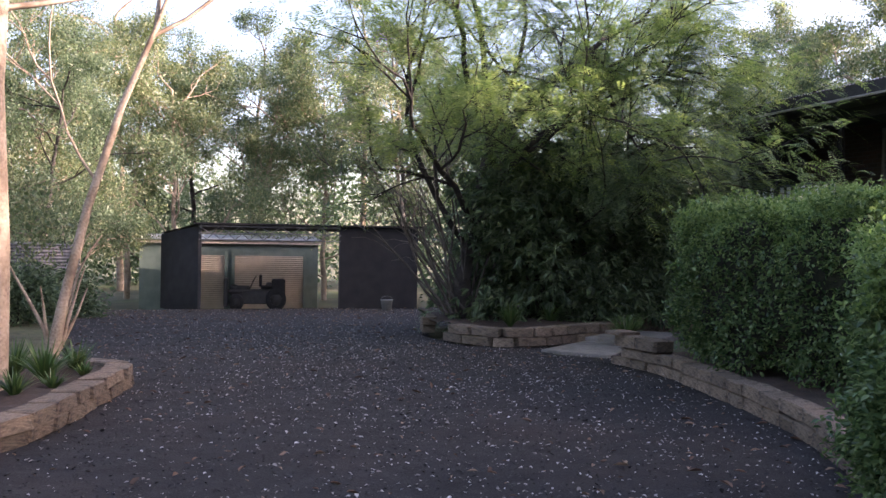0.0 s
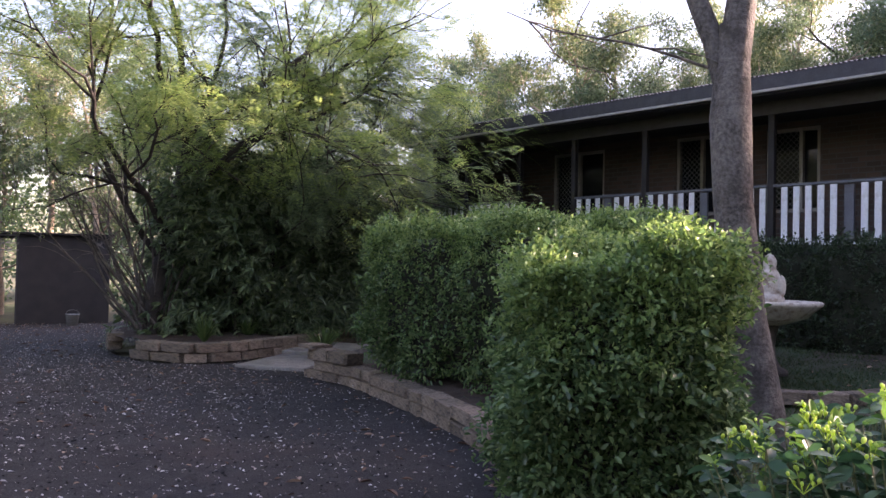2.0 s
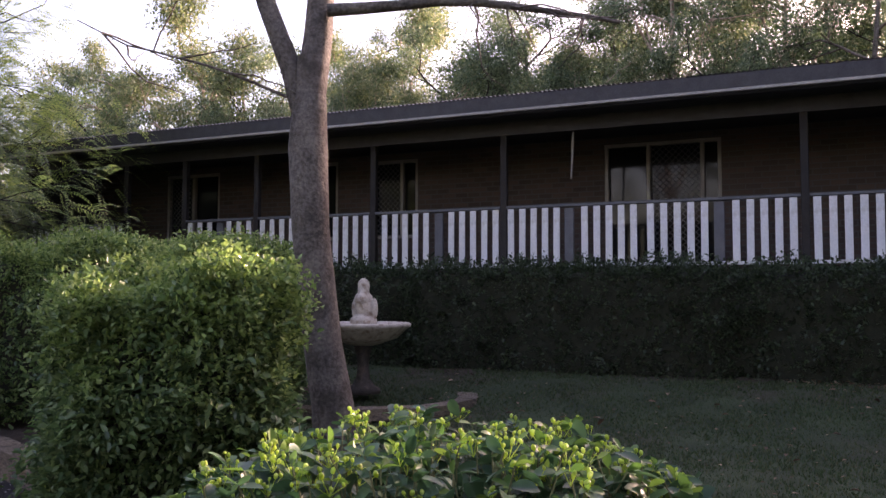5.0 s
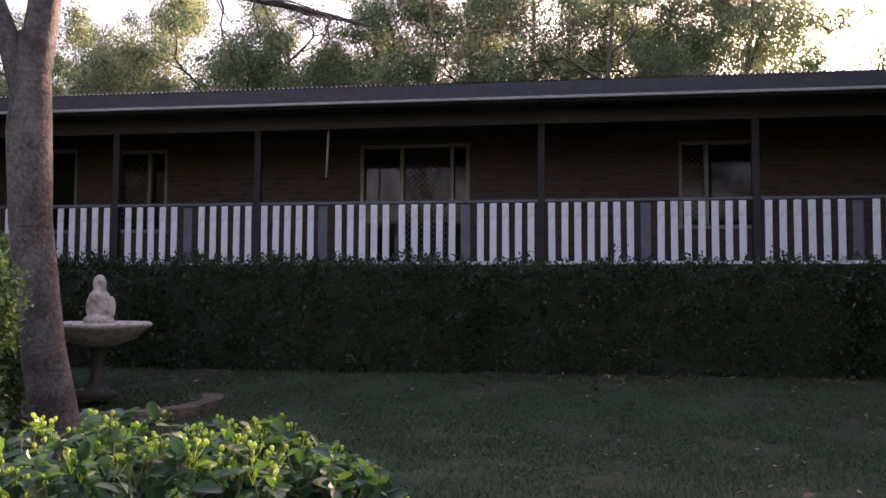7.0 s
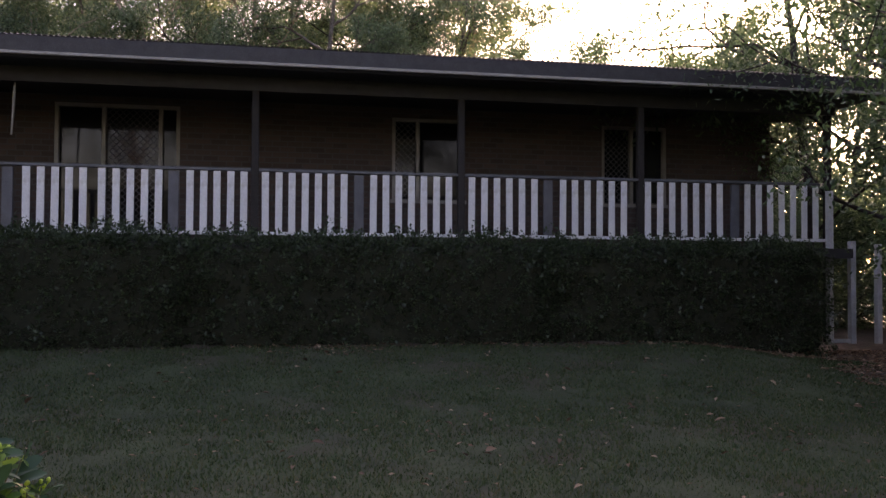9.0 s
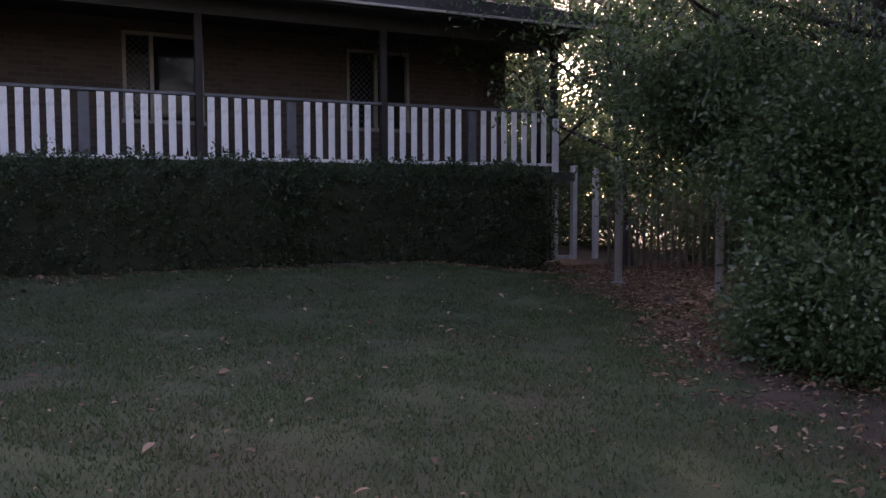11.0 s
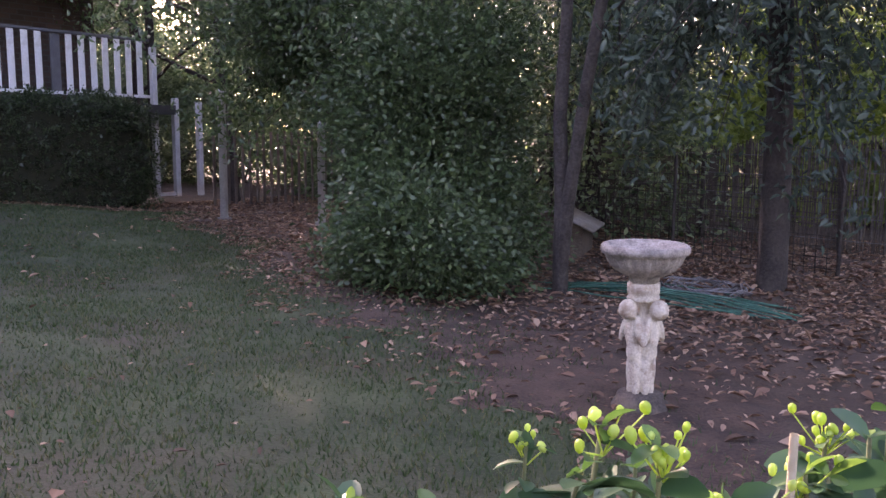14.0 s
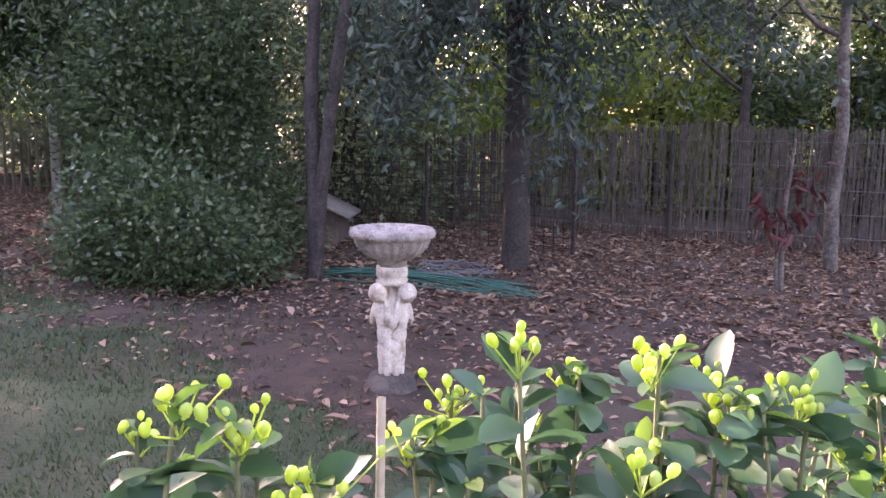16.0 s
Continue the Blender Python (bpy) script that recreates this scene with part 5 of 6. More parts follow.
for i, (x, y, n, size, word) in enumerate([(-1.75, 7.95, 120, 0.45, "dry"), (-2.1, 8.2, 110, 0.5, "green"), (-1.6, 6.9, 70, 0.28, "dry"), (-1.35, 7.2, 60, 0.24, "low green"), (-2.6, 7.4, 110, 0.5, "green"), (-1.15, 7.9, 50, 0.2, "low dry")]):
    tuft("strappy_plant", (x, y, 0.15), n, size, 57 + i, word + " strappy clump among mulch in the flower bed")
tuft("strappy_plant", (4.8, 11.6, 0.2), 90, 0.5, 55, "dark strappy clump in the raised bed")
tuft("strappy_plant", (5.7, 12.0, 0.2), 90, 0.5, 56, "dark strappy clump in the raised bed")

# big bush and trees on the shaded side
bush("big_bush", (4.46, -6.74, 0.15), (0.70, 0.75, 1.6), "large rounded glossy-leaved bush on leaf litter", M_BUSH, 42000, 0.054, 61, 0.5, 0.25, rich=False)
bush("big_bush", (3.95, -6.05, 0.15), (0.66, 0.55, 0.75), "low skirt of a glossy-leaved bush", M_BUSH, 19000, 0.054, 62, 0.5, 0.2)
bush("big_bush", (4.62, -7.15, 0.15), (0.82, 0.85, 2.75), "tall glossy-leaved bush merging with the trees", M_BUSH, 72000, 0.054, 63, 0.5, 0.25, hollow=0.3)
bush("tall_bush", (5.0, -10.2, 0.15), (1.5, 1.3, 3.8), "tall dark bush behind the kennel", M_SHRUB, 18000, 0.09, 64, 0.45)


def garden_tree(name, base, height, r, seed, label, leaf, bark, per=14, leaf_size=0.09, lean=(0, 0), low=0.45, spread=2.0, n=7, droop=0.5, clump=0.3, aspect=0.35, frond=0.0):
    rng = np.random.default_rng(seed)
    b = tree(name, base, label)
    k = 7
    line = [(lean[0] * i / k + rng.normal(0, 0.03), lean[1] * i / k + rng.normal(0, 0.03), height * i / k) for i in range(k + 1)]
    line[0] = (0, 0, -0.1)
    limbs = []
    for i in range(n):
        a = i * 2.4 + rng.uniform(-0.4, 0.4)
        limbs.append((low + (1 - low) * i / (n - 1) if n > 1 else 1.0, (math.cos(a), math.sin(a), rng.uniform(0.15, 0.7)), spread * rng.uniform(0.7, 1.1), r * 0.4))
    tree_parts(rng, line, np.linspace(r, r * 0.35, k + 1), limbs, bark, leaf, leaf_size, per, clump, aspect, droop, 2, 3, parent=b, frond=frond)
    return b


garden_tree("canopy_tree", (6.06, -8.95, 0.15), 5.2, 0.11, 79, "leafy tree arching over the stairs and poles", M_BUSH, M_BARKDARK, 85, 0.075, (-0.2, 0.2), 0.34, 2.3, 11, 0.4)
rng = np.random.default_rng(83)
canopy = bpy.data.objects["canopy_tree"]
# leafy limb added on the sun's line to shade the near shrub
reach = bend(rng, (0.0, 0.05, 2.2), (0.0, 0.96, 0.24), 3.7, 0.035, 0.010, 10, 0.05, 0.0)[0]
twigs = [tube(reach, np.linspace(0.035, 0.010, len(reach)), 7)]
clumps = []
for i in range(26):
    p = bend(rng, reach[rng.integers(6, len(reach))], rng.normal(size=3), rng.uniform(0.3, 0.7), 0.008, 0.003, 5, 0.2)[0]
    twigs.append(tube(p, np.linspace(0.008, 0.003, len(p)), 4))
    clumps.append(p[-1] + rng.normal(0, 0.13, (70, 3)))
v, f = join(twigs)
part("limb", mesh_from("limb", v, f, True), M_BARKDARK, canopy)
part("foliage", leaf_mesh("foliage", rng, np.concatenate(clumps), 0.085, 0.4, None, 1.0, False, 0.4), M_BUSH, canopy)


def hanging_sprays(owner, spots, start, leaf, count, size, seed, aspect=0.32, sag=0.9):
    """Drooping leafy twigs of a tree, hung from a limb over each spot."""
    rng = np.random.default_rng(seed)
    twigs, leaves = [], []
    for c, w in spots:
        c = np.array(c, float)
        for i in range(9):
            end = c + rng.normal(0, w, 3) * [1, 1, 1.1]
            mid = (np.array(start) + end) / 2 + np.array([0, 0, 0.35]) + rng.normal(0, 0.08, 3)
            t = np.linspace(0, 1, 8)[:, None]
            line = (1 - t) ** 2 * np.array(start) + 2 * t * (1 - t) * mid + t * t * end
            twigs.append(tube(line, np.linspace(0.012, 0.003, 8), 4))
            k = count // 9
            leaves.append(line[rng.integers(4, 8, k)] + rng.normal(0, w * 0.42, (k, 3)))
    v, f = join(twigs)
    part("limb", mesh_from("limb", v, f, True), M_BARKDARK, owner)
    part("foliage", leaf_mesh("foliage", rng, np.concatenate(leaves), size, aspect, None, 1.0, True, sag), leaf, owner)


hanging_sprays(canopy, [((1.0, 2.6, 2.15), 0.38), ((0.1, 2.35, 2.05), 0.33), ((-0.55, 2.3, 2.15), 0.4), ((0.6, 1.8, 2.2), 0.35), ((1.3, 2.0, 2.5), 0.4), ((0.44, 2.05, 1.80), 0.30), ((1.3, 2.0, 2.05), 0.34), ((-0.3, 1.9, 1.9), 0.34)], (0.0, 0.3, 2.5), M_BUSH, 2700, 0.07, 84, 0.45, 0.4)
garden_tree("double_trunk_tree", (3.09, -6.64, 0.15), 4.6, 0.06, 71, "slim dark tree with twin trunks beside the bush", M_BLUELEAF, M_BARKDARK, 40, 0.10, (0.1, -0.1), 0.55, 1.9)
rng = np.random.default_rng(72)
tw = bpy.data.objects["double_trunk_tree"]
v, f = tube([(0, 0, 0.1), (-0.05, 0.0, 0.7), (-0.16, -0.02, 1.5), (-0.3, -0.05, 2.4), (-0.4, -0.1, 3.6)], [0.045, 0.05, 0.046, 0.04, 0.03], 9)
part("second_trunk", mesh_from("second_trunk", v, [f], True), M_BARKDARK, tw)
garden_tree("shade_tree", (1.97, -7.8, 0.15), 5.0, 0.115, 73, "dark shade tree with drooping blue-green leaves", M_BLUELEAF, M_BARKDARK, 40, 0.11, (0.05, 0.1), 0.36, 2.3, 10, 0.9)
garden_tree("canopy_tree", (11.5, -9.95, 0.15), 4.9, 0.10, 86, "leafy tree leaning over the verandah end", M_BUSH, M_BARKDARK, 70, 0.085, (0.1, 0.5), 0.4, 2.3, 11, 0.4)
hanging_sprays(bpy.data.objects["shade_tree"], [((0.56, 0.79, 1.35), 0.24), ((-0.54, 0.30, 1.28), 0.22), ((0.62, 0.70, 1.95), 0.3), ((0.25, 0.5, 2.25), 0.3), ((-0.7, 0.2, 1.9), 0.28), ((-1.15, 0.3, 2.1), 0.32), ((-1.6, 0.2, 1.95), 0.3)], (0.03, 0.05, 2.7), M_BLUELEAF, 1200, 0.078, 85, 0.40, 0.7)
garden_tree("young_tree", (-0.33, -9.02, 0.15), 4.2, 0.06, 74, "slender young tree with lime green leaves at the fence", M_LIME, M_BARK, 3, 0.09, (0.1, 0.1), 0.45, 1.3, 7, 0.3)
garden_tree("dark_tree", (0.7, -12.6, 0.1), 5.5, 0.07, 75, "dark tree behind the brush fence", M_SHRUB, M_BARKDARK, 45, 0.11, (0, 0), 0.3, 1.9)
garden_tree("dark_tree", (-1.9, -12.8, 0.1), 5.5, 0.07, 76, "dark tree behind the brush fence", M_BUSH, M_BARKDARK, 45, 0.11, (0, 0), 0.3, 2.6)
garden_tree("dark_tree", (5.6, -12.5, 0.1), 6.0, 0.13, 77, "dark tree behind the bushes", M_BLUELEAF, M_BARKDARK, 50, 0.11, (0, 0), 0.2, 2.7)
garden_tree("dark_tree", (8.6, -11.8, 0.1), 6.0, 0.13, 78, "dark tree beside the house stairs", M_BUSH, M_BARKDARK, 50, 0.11, (0, 0), 0.15, 2.8)

garden_tree("spray_tree", (6.3, 12.5, 0.2), 4.3, 0.06, 47, "arching shrub tree with light feathery sprays", M_FEATHER, M_BARKDARK, 7, 0.075, (0.2, -0.2), 0.25, 2.3, 13, 0.5, 0.2, frond=0.34)
garden_tree("spray_tree", (7.2, 13.6, 0.2), 5.0, 0.07, 49, "tall arching tree with light feathery sprays", M_FEATHER, M_BARKDARK, 8, 0.075, (0.0, -0.2), 0.3, 2.1, 13, 0.5, 0.2, frond=0.34)
garden_tree("spray_tree", (7.5, 13.2, 0.2), 3.6, 0.06, 48, "arching shrub tree with drooping green sprays", M_SHRUB, M_BARKDARK, 11, 0.08, (0.0, -0.3), 0.25, 1.6, 13, 0.6, 0.2, frond=0.34)

# red-leaved plant
rng = np.random.default_rng(81)
red = thing("red_cordyline", pose(0.0, -7.8, 0.16), "dark red-leaved plant on thin pale stems", "plant")
v, f = join([tube([(0, 0, 0), (0.02, 0, 0.5), (-0.02, 0.03, 1.1)], [0.02, 0.017, 0.013], 7), tube([(0.03, 0, 0), (0.06, 0.05, 0.6)], [0.014, 0.01], 6)])
part("framework", mesh_from("framework", v, f, True), M_BARK, red)
at = np.concatenate([rng.normal(0, [0.06, 0.06, 0.06], (22, 3)) + c for c in ((0.14, 0, 0.62), (-0.08, 0.0, 0.56), (0.02, 0.02, 0.50), (-0.14, 0, 0.85))])
part("foliage", leaf_mesh("foliage", rng, at, 0.13, 0.3, None, 1.0, True, 0.9), M_RED, red)

# ---- fences on the shaded side ----
def reed_fence(name, a, b, z0, z1, seed, label):
    rng = np.random.default_rng(seed)
    L = math.dist(a, b); n = int(L / 0.0085)
    w = thing(name, pose(0, 0, 0), label, "fence", kind="structure")
    t = np.sort(rng.uniform(0, 1, n)); d = np.array([b[0] - a[0], b[1] - a[1]]) / L
    p = np.array(a) + np.outer(t * L, d) + rng.normal(0, 0.008, (n, 2))
    sag = 0.05 * np.sin(t * 9) + 0.03 * np.sin(t * 31)
    top = z1 + sag + rng.uniform(-0.05, 0.03, n)
    lean = rng.normal(0, 0.02, n)
    ww = rng.uniform(0.003, 0.0065, n)
    def row(s, z, k):
        return np.stack([p[:, 0] + d[0] * (s * ww + k * lean), p[:, 1] + d[1] * (s * ww + k * lean), z], 1)
    off = np.stack([-d[1] * ww, d[0] * ww, 0 * ww], 1)
    v = np.stack([row(-1, np.full(n, z0), 0), row(0, np.full(n, z0), 0) + off, row(1, np.full(n, z0), 0), row(-1, top, 1), row(0, top, 1) + off, row(1, top, 1)], 1).reshape(-1, 3)
    k = np.arange(n)[:, None] * 6
    f = np.concatenate([k + np.array([[0, 1, 4, 3]]), k + np.array([[1, 2, 5, 4]])])
    r = part("reeds", mesh_from("reeds", v, [f]), M_REED, w, "thin upright brush reeds")
    r["kind"] = "stuff"
    for z in np.linspace(z0 + 0.15, z1 - 0.12, 5):
        vv, ff = tube([(a[0], a[1] + 0.015, z), ((a[0] + b[0]) / 2, (a[1] + b[1]) / 2 + 0.015, z + 0.02), (b[0], b[1] + 0.015, z)], [0.004] * 3, 4)
        part("wire", mesh_from("wire", vv, [ff]), M_STEEL, w)
    for q in np.arange(0.2, L, 1.5):
        vv, ff = tube([(a[0] + d[0] * q, a[1] + d[1] * q + 0.05, z0 - 0.1), (a[0] + d[0] * q, a[1] + d[1] * q + 0.05, z1 - 0.02)], [0.025, 0.022], 7)
        part("post", mesh_from("post", vv, [ff]), M_BARKDARK, w)
    return w


reed_fence("brush_fence", (-6.5, -10.2), (2.0, -10.4), 0.15, 1.32, 91, "weathered grey brush reed fence on wire")
reed_fence("brush_fence", (2.0, -10.4), (6.2, -10.8), 0.15, 1.24, 92, "weathered grey brush reed fence on wire")

mesh_f = thing("wire_fence", pose(0, 0, 0), "low dark wire mesh fence with thin posts", "fence", kind="structure")
pieces = []
A, B = np.array((4.9, -9.3)), np.array((1.75, -8.7))
for i in range(34):
    q = A + (B - A) * i / 33
    pieces.append(tube([(q[0], q[1], 0.15), (q[0], q[1], 0.98)], [0.004, 0.004], 4))
for z in np.linspace(0.25, 0.97, 9):
    pieces.append(tube([(A[0], A[1], z), (B[0], B[1], z)], [0.004, 0.004], 4))
v, f = join(pieces)
part("mesh", mesh_from("mesh", v, f), M_BARKDARK, mesh_f)
for s in (0, 0.5, 1.0):
    q = A + (B - A) * s
    v, f = tube([(q[0], q[1], 0.05), (q[0], q[1], 1.15)], [0.018, 0.016], 6)
    part("post", mesh_from("post", v, [f]), M_BARKDARK, mesh_f)

paling = thing("paling_fence", pose(0, 0, 0), "low timber paling fence beside the stairs", "fence", kind="structure")
pal = boxes((-0.045, -0.008, 0, 0.045, 0.008, 1.15), bevel=0.004)
pm = bpy.data.meshes.new("paling"); pal.to_mesh(pm); pal.free(); pm.materials.append(M_TIMBER)
for i in range(22):
    o = part("paling", pm, None, paling)
    o.matrix_basis = pose(11.1 - i * 0.05, -9.25 - i * 0.10, 0.22 + random.uniform(-0.02, 0.02), 0, random.uniform(-1, 1), -60)

for x, y, h, r in ((9.12, -8.02, 1.65, 0.052), (7.76, -8.5, 1.25, 0.048), (8.2, -11.6, 1.8, 0.05)):
    po = thing("pole", pose(x, y, 0.18), "pale grey round pole set in the ground", "pole", "pale poles")
    v, f = lathe([(0, -0.05), (r, -0.05), (r, h), (r * 1.12, h), (r * 1.12, h + 0.04), (0, h + 0.05)], 16)
    part("shaft", mesh_from("shaft", v, [f], True), M_PVC, po)
    v, f = lathe([(0, 0), (r * 2, 0), (r * 1.8, 0.05), (0, 0.06)], 16)
    part("footing", mesh_from("footing", v, [f]), M_SLAB, po)

kennel = thing("dog_kennel", pose(4.27, -8.44, 0.16, 0, 0, 112) @ Matrix.Diagonal((1, 1.2, 0.94, 1)), "small old timber kennel with a gabled sloping roof", "kennel")
for y in (-0.25, 0.23):
    part("side_wall", boxes((-0.32, y, 0, 0.30, y + 0.02, 0.34)), M_TIMBER, kennel)


def gable(x, hole):
    """A gabled end board, with a doorway where asked."""
    bm = bmesh.new()
    if hole:
        box(bm, x, -0.25, 0, x + 0.022, -0.18, 0.34); box(bm, x, -0.04, 0, x + 0.022, 0.25, 0.34); box(bm, x, -0.18, 0.28, x + 0.022, -0.04, 0.34); box(bm, x, -0.18, 0, x + 0.022, -0.04, 0.05)
    else:
        box(bm, x, -0.25, 0, x + 0.022, 0.25, 0.34)
    tri = [bm.verts.new(c) for c in ((x, -0.25, 0.34), (x, 0.25, 0.34), (x, 0, 0.49), (x + 0.022, -0.25, 0.34), (x + 0.022, 0.25, 0.34), (x + 0.022, 0, 0.49))]
    for face in ((0, 2, 1), (3, 4, 5), (0, 3, 5, 2), (2, 5, 4, 1)):
        bm.faces.new([tri[k] for k in face])
    return bm


part("front_wall", gable(0.30, True), M_TIMBER, kennel, "gabled front with a dark doorway")
part("back_wall", gable(-0.342, False), M_TIMBER, kennel)
for sgn in (-1, 1):
    v = np.array([(x, sgn * y, z) for z0 in (0.0, 0.022) for x, y, z in ((-0.40, 0.0, 0.492 + z0), (0.40, 0.0, 0.492 + z0), (0.40, 0.34, 0.288 + z0), (-0.40, 0.34, 0.288 + z0))])
    part("roof", mesh_from("roof", v, [np.array([[0, 1, 2, 3], [7, 6, 5, 4], [0, 4, 5, 1], [1, 5, 6, 2], [2, 6, 7, 3], [3, 7, 4, 0]])]), M_SLAB, kennel, "pale weathered roof board")

net = thing("garden_net", pose(0, 0, 0), "heap of green garden netting and wire coil on the ground", "netting")
rng = np.random.default_rng(95)
for i in range(14):
    a = np.array([3.15 + rng.normal(0, 0.1), -6.9 + rng.normal(0, 0.15), 0.2]); b = np.array([1.6 + rng.normal(0, 0.1), -6.8 + rng.normal(0, 0.15), 0.2])
    t = np.linspace(0, 1, 8)[:, None]
    line = a + (b - a) * t + rng.normal(0, 0.03, (8, 3)); line[:, 2] = 0.2 + rng.uniform(0, 0.10) * np.sin(t[:, 0] * 3.1)
    v, f = tube(line, [0.005] * 8, 4)
    part("strand", mesh_from("strand", v, [f]), M_NET, net)
pieces = []
for i in range(8):
    c = np.array([2.2, -7.15, 0.24]); R = rng.uniform(0.22, 0.36)
    pieces.append(tube([c + [R * math.cos(a), R * 0.7 * math.sin(a), rng.uniform(-0.03, 0.06)] for a in np.linspace(0, 6.28, 18)], [0.005] * 18, 4))
v, f = join(pieces)
tagged(part("coil", mesh_from("coil", v, f), M_STEEL, net), kind="stuff")

# white trellis among the shrubs
tre = thing("white_trellis", pose(7.05, 15.6, 0.3), "small white painted slatted panel among shrubs", "trellis")
for i in range(4):
    part("slat", boxes((i * 0.11, 0, 0.35, i * 0.11 + 0.05, 0.02, 1.15 + 0.06 * i)), M_WHITE, tre)
part("rail", boxes((-0.02, 0.02, 0.5, 0.42, 0.04, 0.56)), M_WHITE, tre)

# ---- woodland ----
def forest_tree(seed, height, r, leaf, bark, per, leaf_size, label, spread=2.6, n=9, low=0.35, clump=0.42, droop=0.6, name="gum_tree"):
    rng = np.random.default_rng(seed)
    b = tree(name, (0, 0, -200), label)
    k = 9
    dx, dy = rng.normal(0, 0.5, 2)
    line = [(dx * (i / k) ** 1.5 + rng.normal(0, 0.05), dy * (i / k) ** 1.5 + rng.normal(0, 0.05), height * i / k) for i in range(k + 1)]
    line[0] = (0, 0, -0.3)
    limbs = []
    for i in range(n):
        a = i * 2.4 + rng.uniform(-0.5, 0.5)
        s = low + (1 - low) * i / (n - 1)
        limbs.append((s, (math.cos(a), math.sin(a), rng.uniform(0.3, 1.0)), spread * rng.uniform(0.7, 1.1) * (1.15 - 0.5 * s), r * 0.33))
    tree_parts(rng, line, np.linspace(r, r * 0.3, k + 1), limbs, bark, leaf, leaf_size, per // 3, clump * 0.6, 0.36, droop, 3, 3, parent=b, shrink=0.7)
    return b


VARIANTS = [
    forest_tree(101, 11.0, 0.16, M_GUMPALE, M_BARKPALE, 88, 0.135, "tall gum tree with sunlit olive leaves"),
    forest_tree(102, 12.5, 0.18, M_GUM, M_BARK, 80, 0.135, "tall gum tree with grey-green leaves"),
    forest_tree(103, 9.0, 0.13, M_GUM, M_BARKDARK, 88, 0.13, "bushy woodland tree with dense dark leaves", 2.6, 11, 0.15),
    forest_tree(104, 8.0, 0.12, M_GUMPALE, M_BARKPALE, 88, 0.13, "bushy woodland tree with pale olive leaves", 2.4, 11, 0.12),
    forest_tree(105, 14.0, 0.20, M_GUM, M_BARKPALE, 64, 0.13, "tall thin-crowned gum tree", 3.0, 8, 0.5),
]
rnd = random.Random(7)
def plant(kind, x, y, s):
    z = float(far_ground_z(x, y))
    copy_thing(VARIANTS[kind], Matrix.LocRotScale((x, y, z - 0.05), Euler((0, 0, rnd.uniform(0, 6.28))), (s * rnd.uniform(0.9, 1.1), s * rnd.uniform(0.9, 1.1), s)))


# behind the carport and shed
for x, y, k, s in [(-9, 24, 3, 0.72), (-6.5, 27, 2, 0.85), (-4.2, 29, 3, 0.85), (-1.5, 41, 0, 1.0), (1.5, 43, 2, 1.15), (4.5, 42, 0, 0.95), (7.5, 40, 3, 1.2), (-3.4, 25.5, 2, 0.7), (10.5, 36, 1, 0.9), (9.6, 33, 0, 0.85), (13.5, 38, 2, 1.0),
                   (-9.5, 35, 3, 1.1), (-4.5, 37, 0, 1.0), (0.5, 38, 3, 1.15),
                   (-5.2, 17.5, 3, 0.75), (-7.5, 20, 2, 0.85), (-10, 30, 1, 0.7), (-6, 37, 4, 1.0), (-2, 50, 4, 1.1), (5, 52, 1, 1.1), (11, 47, 4, 1.05), (15, 40, 0, 1.0), (17, 33, 3, 1.05), (22, 41, 1, 1.0)]:
    plant(k, x, y, s)
# behind the house; the last tree is added to shade the near shrub
for x, y, k, s in [(29, 27, 3, 1.45), (27, 31, 0, 1.1), (36, 29, 1, 1.15), (28, 20.5, 0, 0.75), (32, 16.5, 3, 1.4), (36, 22, 1, 1.1), (28, 12.6, 2, 1.0), (34, 14, 0, 1.0), (26, 9.5, 2, 0.95), (30, 6.5, 1, 0.95), (27, 4.6, 4, 0.85), (29, 1.5, 4, 0.9), (26.5, -0.8, 1, 0.85), (30, -3.2, 2, 1.15), (27, -5.0, 1, 0.9), (31, -6.5, 0, 1.05), (26, -9.0, 2, 0.85),
                   (24, 27, 2, 0.95), (30, 33, 3, 1.3), (22, 29.5, 3, 0.9), (25, 15, 3, 0.95), (26.5, 18, 2, 0.9), (24.5, 6.5, 3, 0.88), (28, 9, 1, 0.85), (25, 2.5, 2, 0.85), (27.5, -2.3, 3, 1.0), (25.5, 12, 0, 0.72), (30, 24, 2, 1.15), (33, 20, 0, 1.05), (33, 11.5, 3, 1.12), (33, 7.6, 2, 1.02), (31, 3.6, 0, 1.1), (33.5, 0.6, 1, 1.05),
                   (34, 10, 0, 1.0), (36, 3, 1, 1.1), (36, -2, 0, 1.1), (28, -14.5, 2, 0.9), (33, -17, 0, 0.9), (24, -19, 1, 0.9), (19, -17.5, 2, 0.8), (15.5, -10.6, 2, 1.05)]:
    plant(k, x, y, s)
# beyond the brush fence, and unseen ones added behind the camera to darken window reflections
for x, y, k, s in [(14, -20, 3, 0.9), (10, -24, 0, 0.9), (6.0, -21, 3, 0.9), (2.5, -24, 0, 0.95), (-1, -21, 3, 0.9), (-4, -24, 2, 0.95), (-7, -19, 0, 0.8), (0.5, -32, 1, 1.1), (8, -33, 1, 1.1), (-10, -26, 1, 1.0), (-12, -14, 2, 1.0), (-15, -6, 0, 1.0), (-14, 2, 2, 1.0), (-16, 10, 1, 1.0), (-13, 17, 3, 1.0), (-18, 24, 1, 1.0), (11, -16.5, 2, 0.75), (15.5, -17.5, 3, 0.9), (19.5, -14, 2, 0.75), (7.5, -17, 3, 0.8), (2.5, -16.5, 2, 0.7), (-2.2, -17, 3, 0.75)]:
    plant(k, x, y, s)
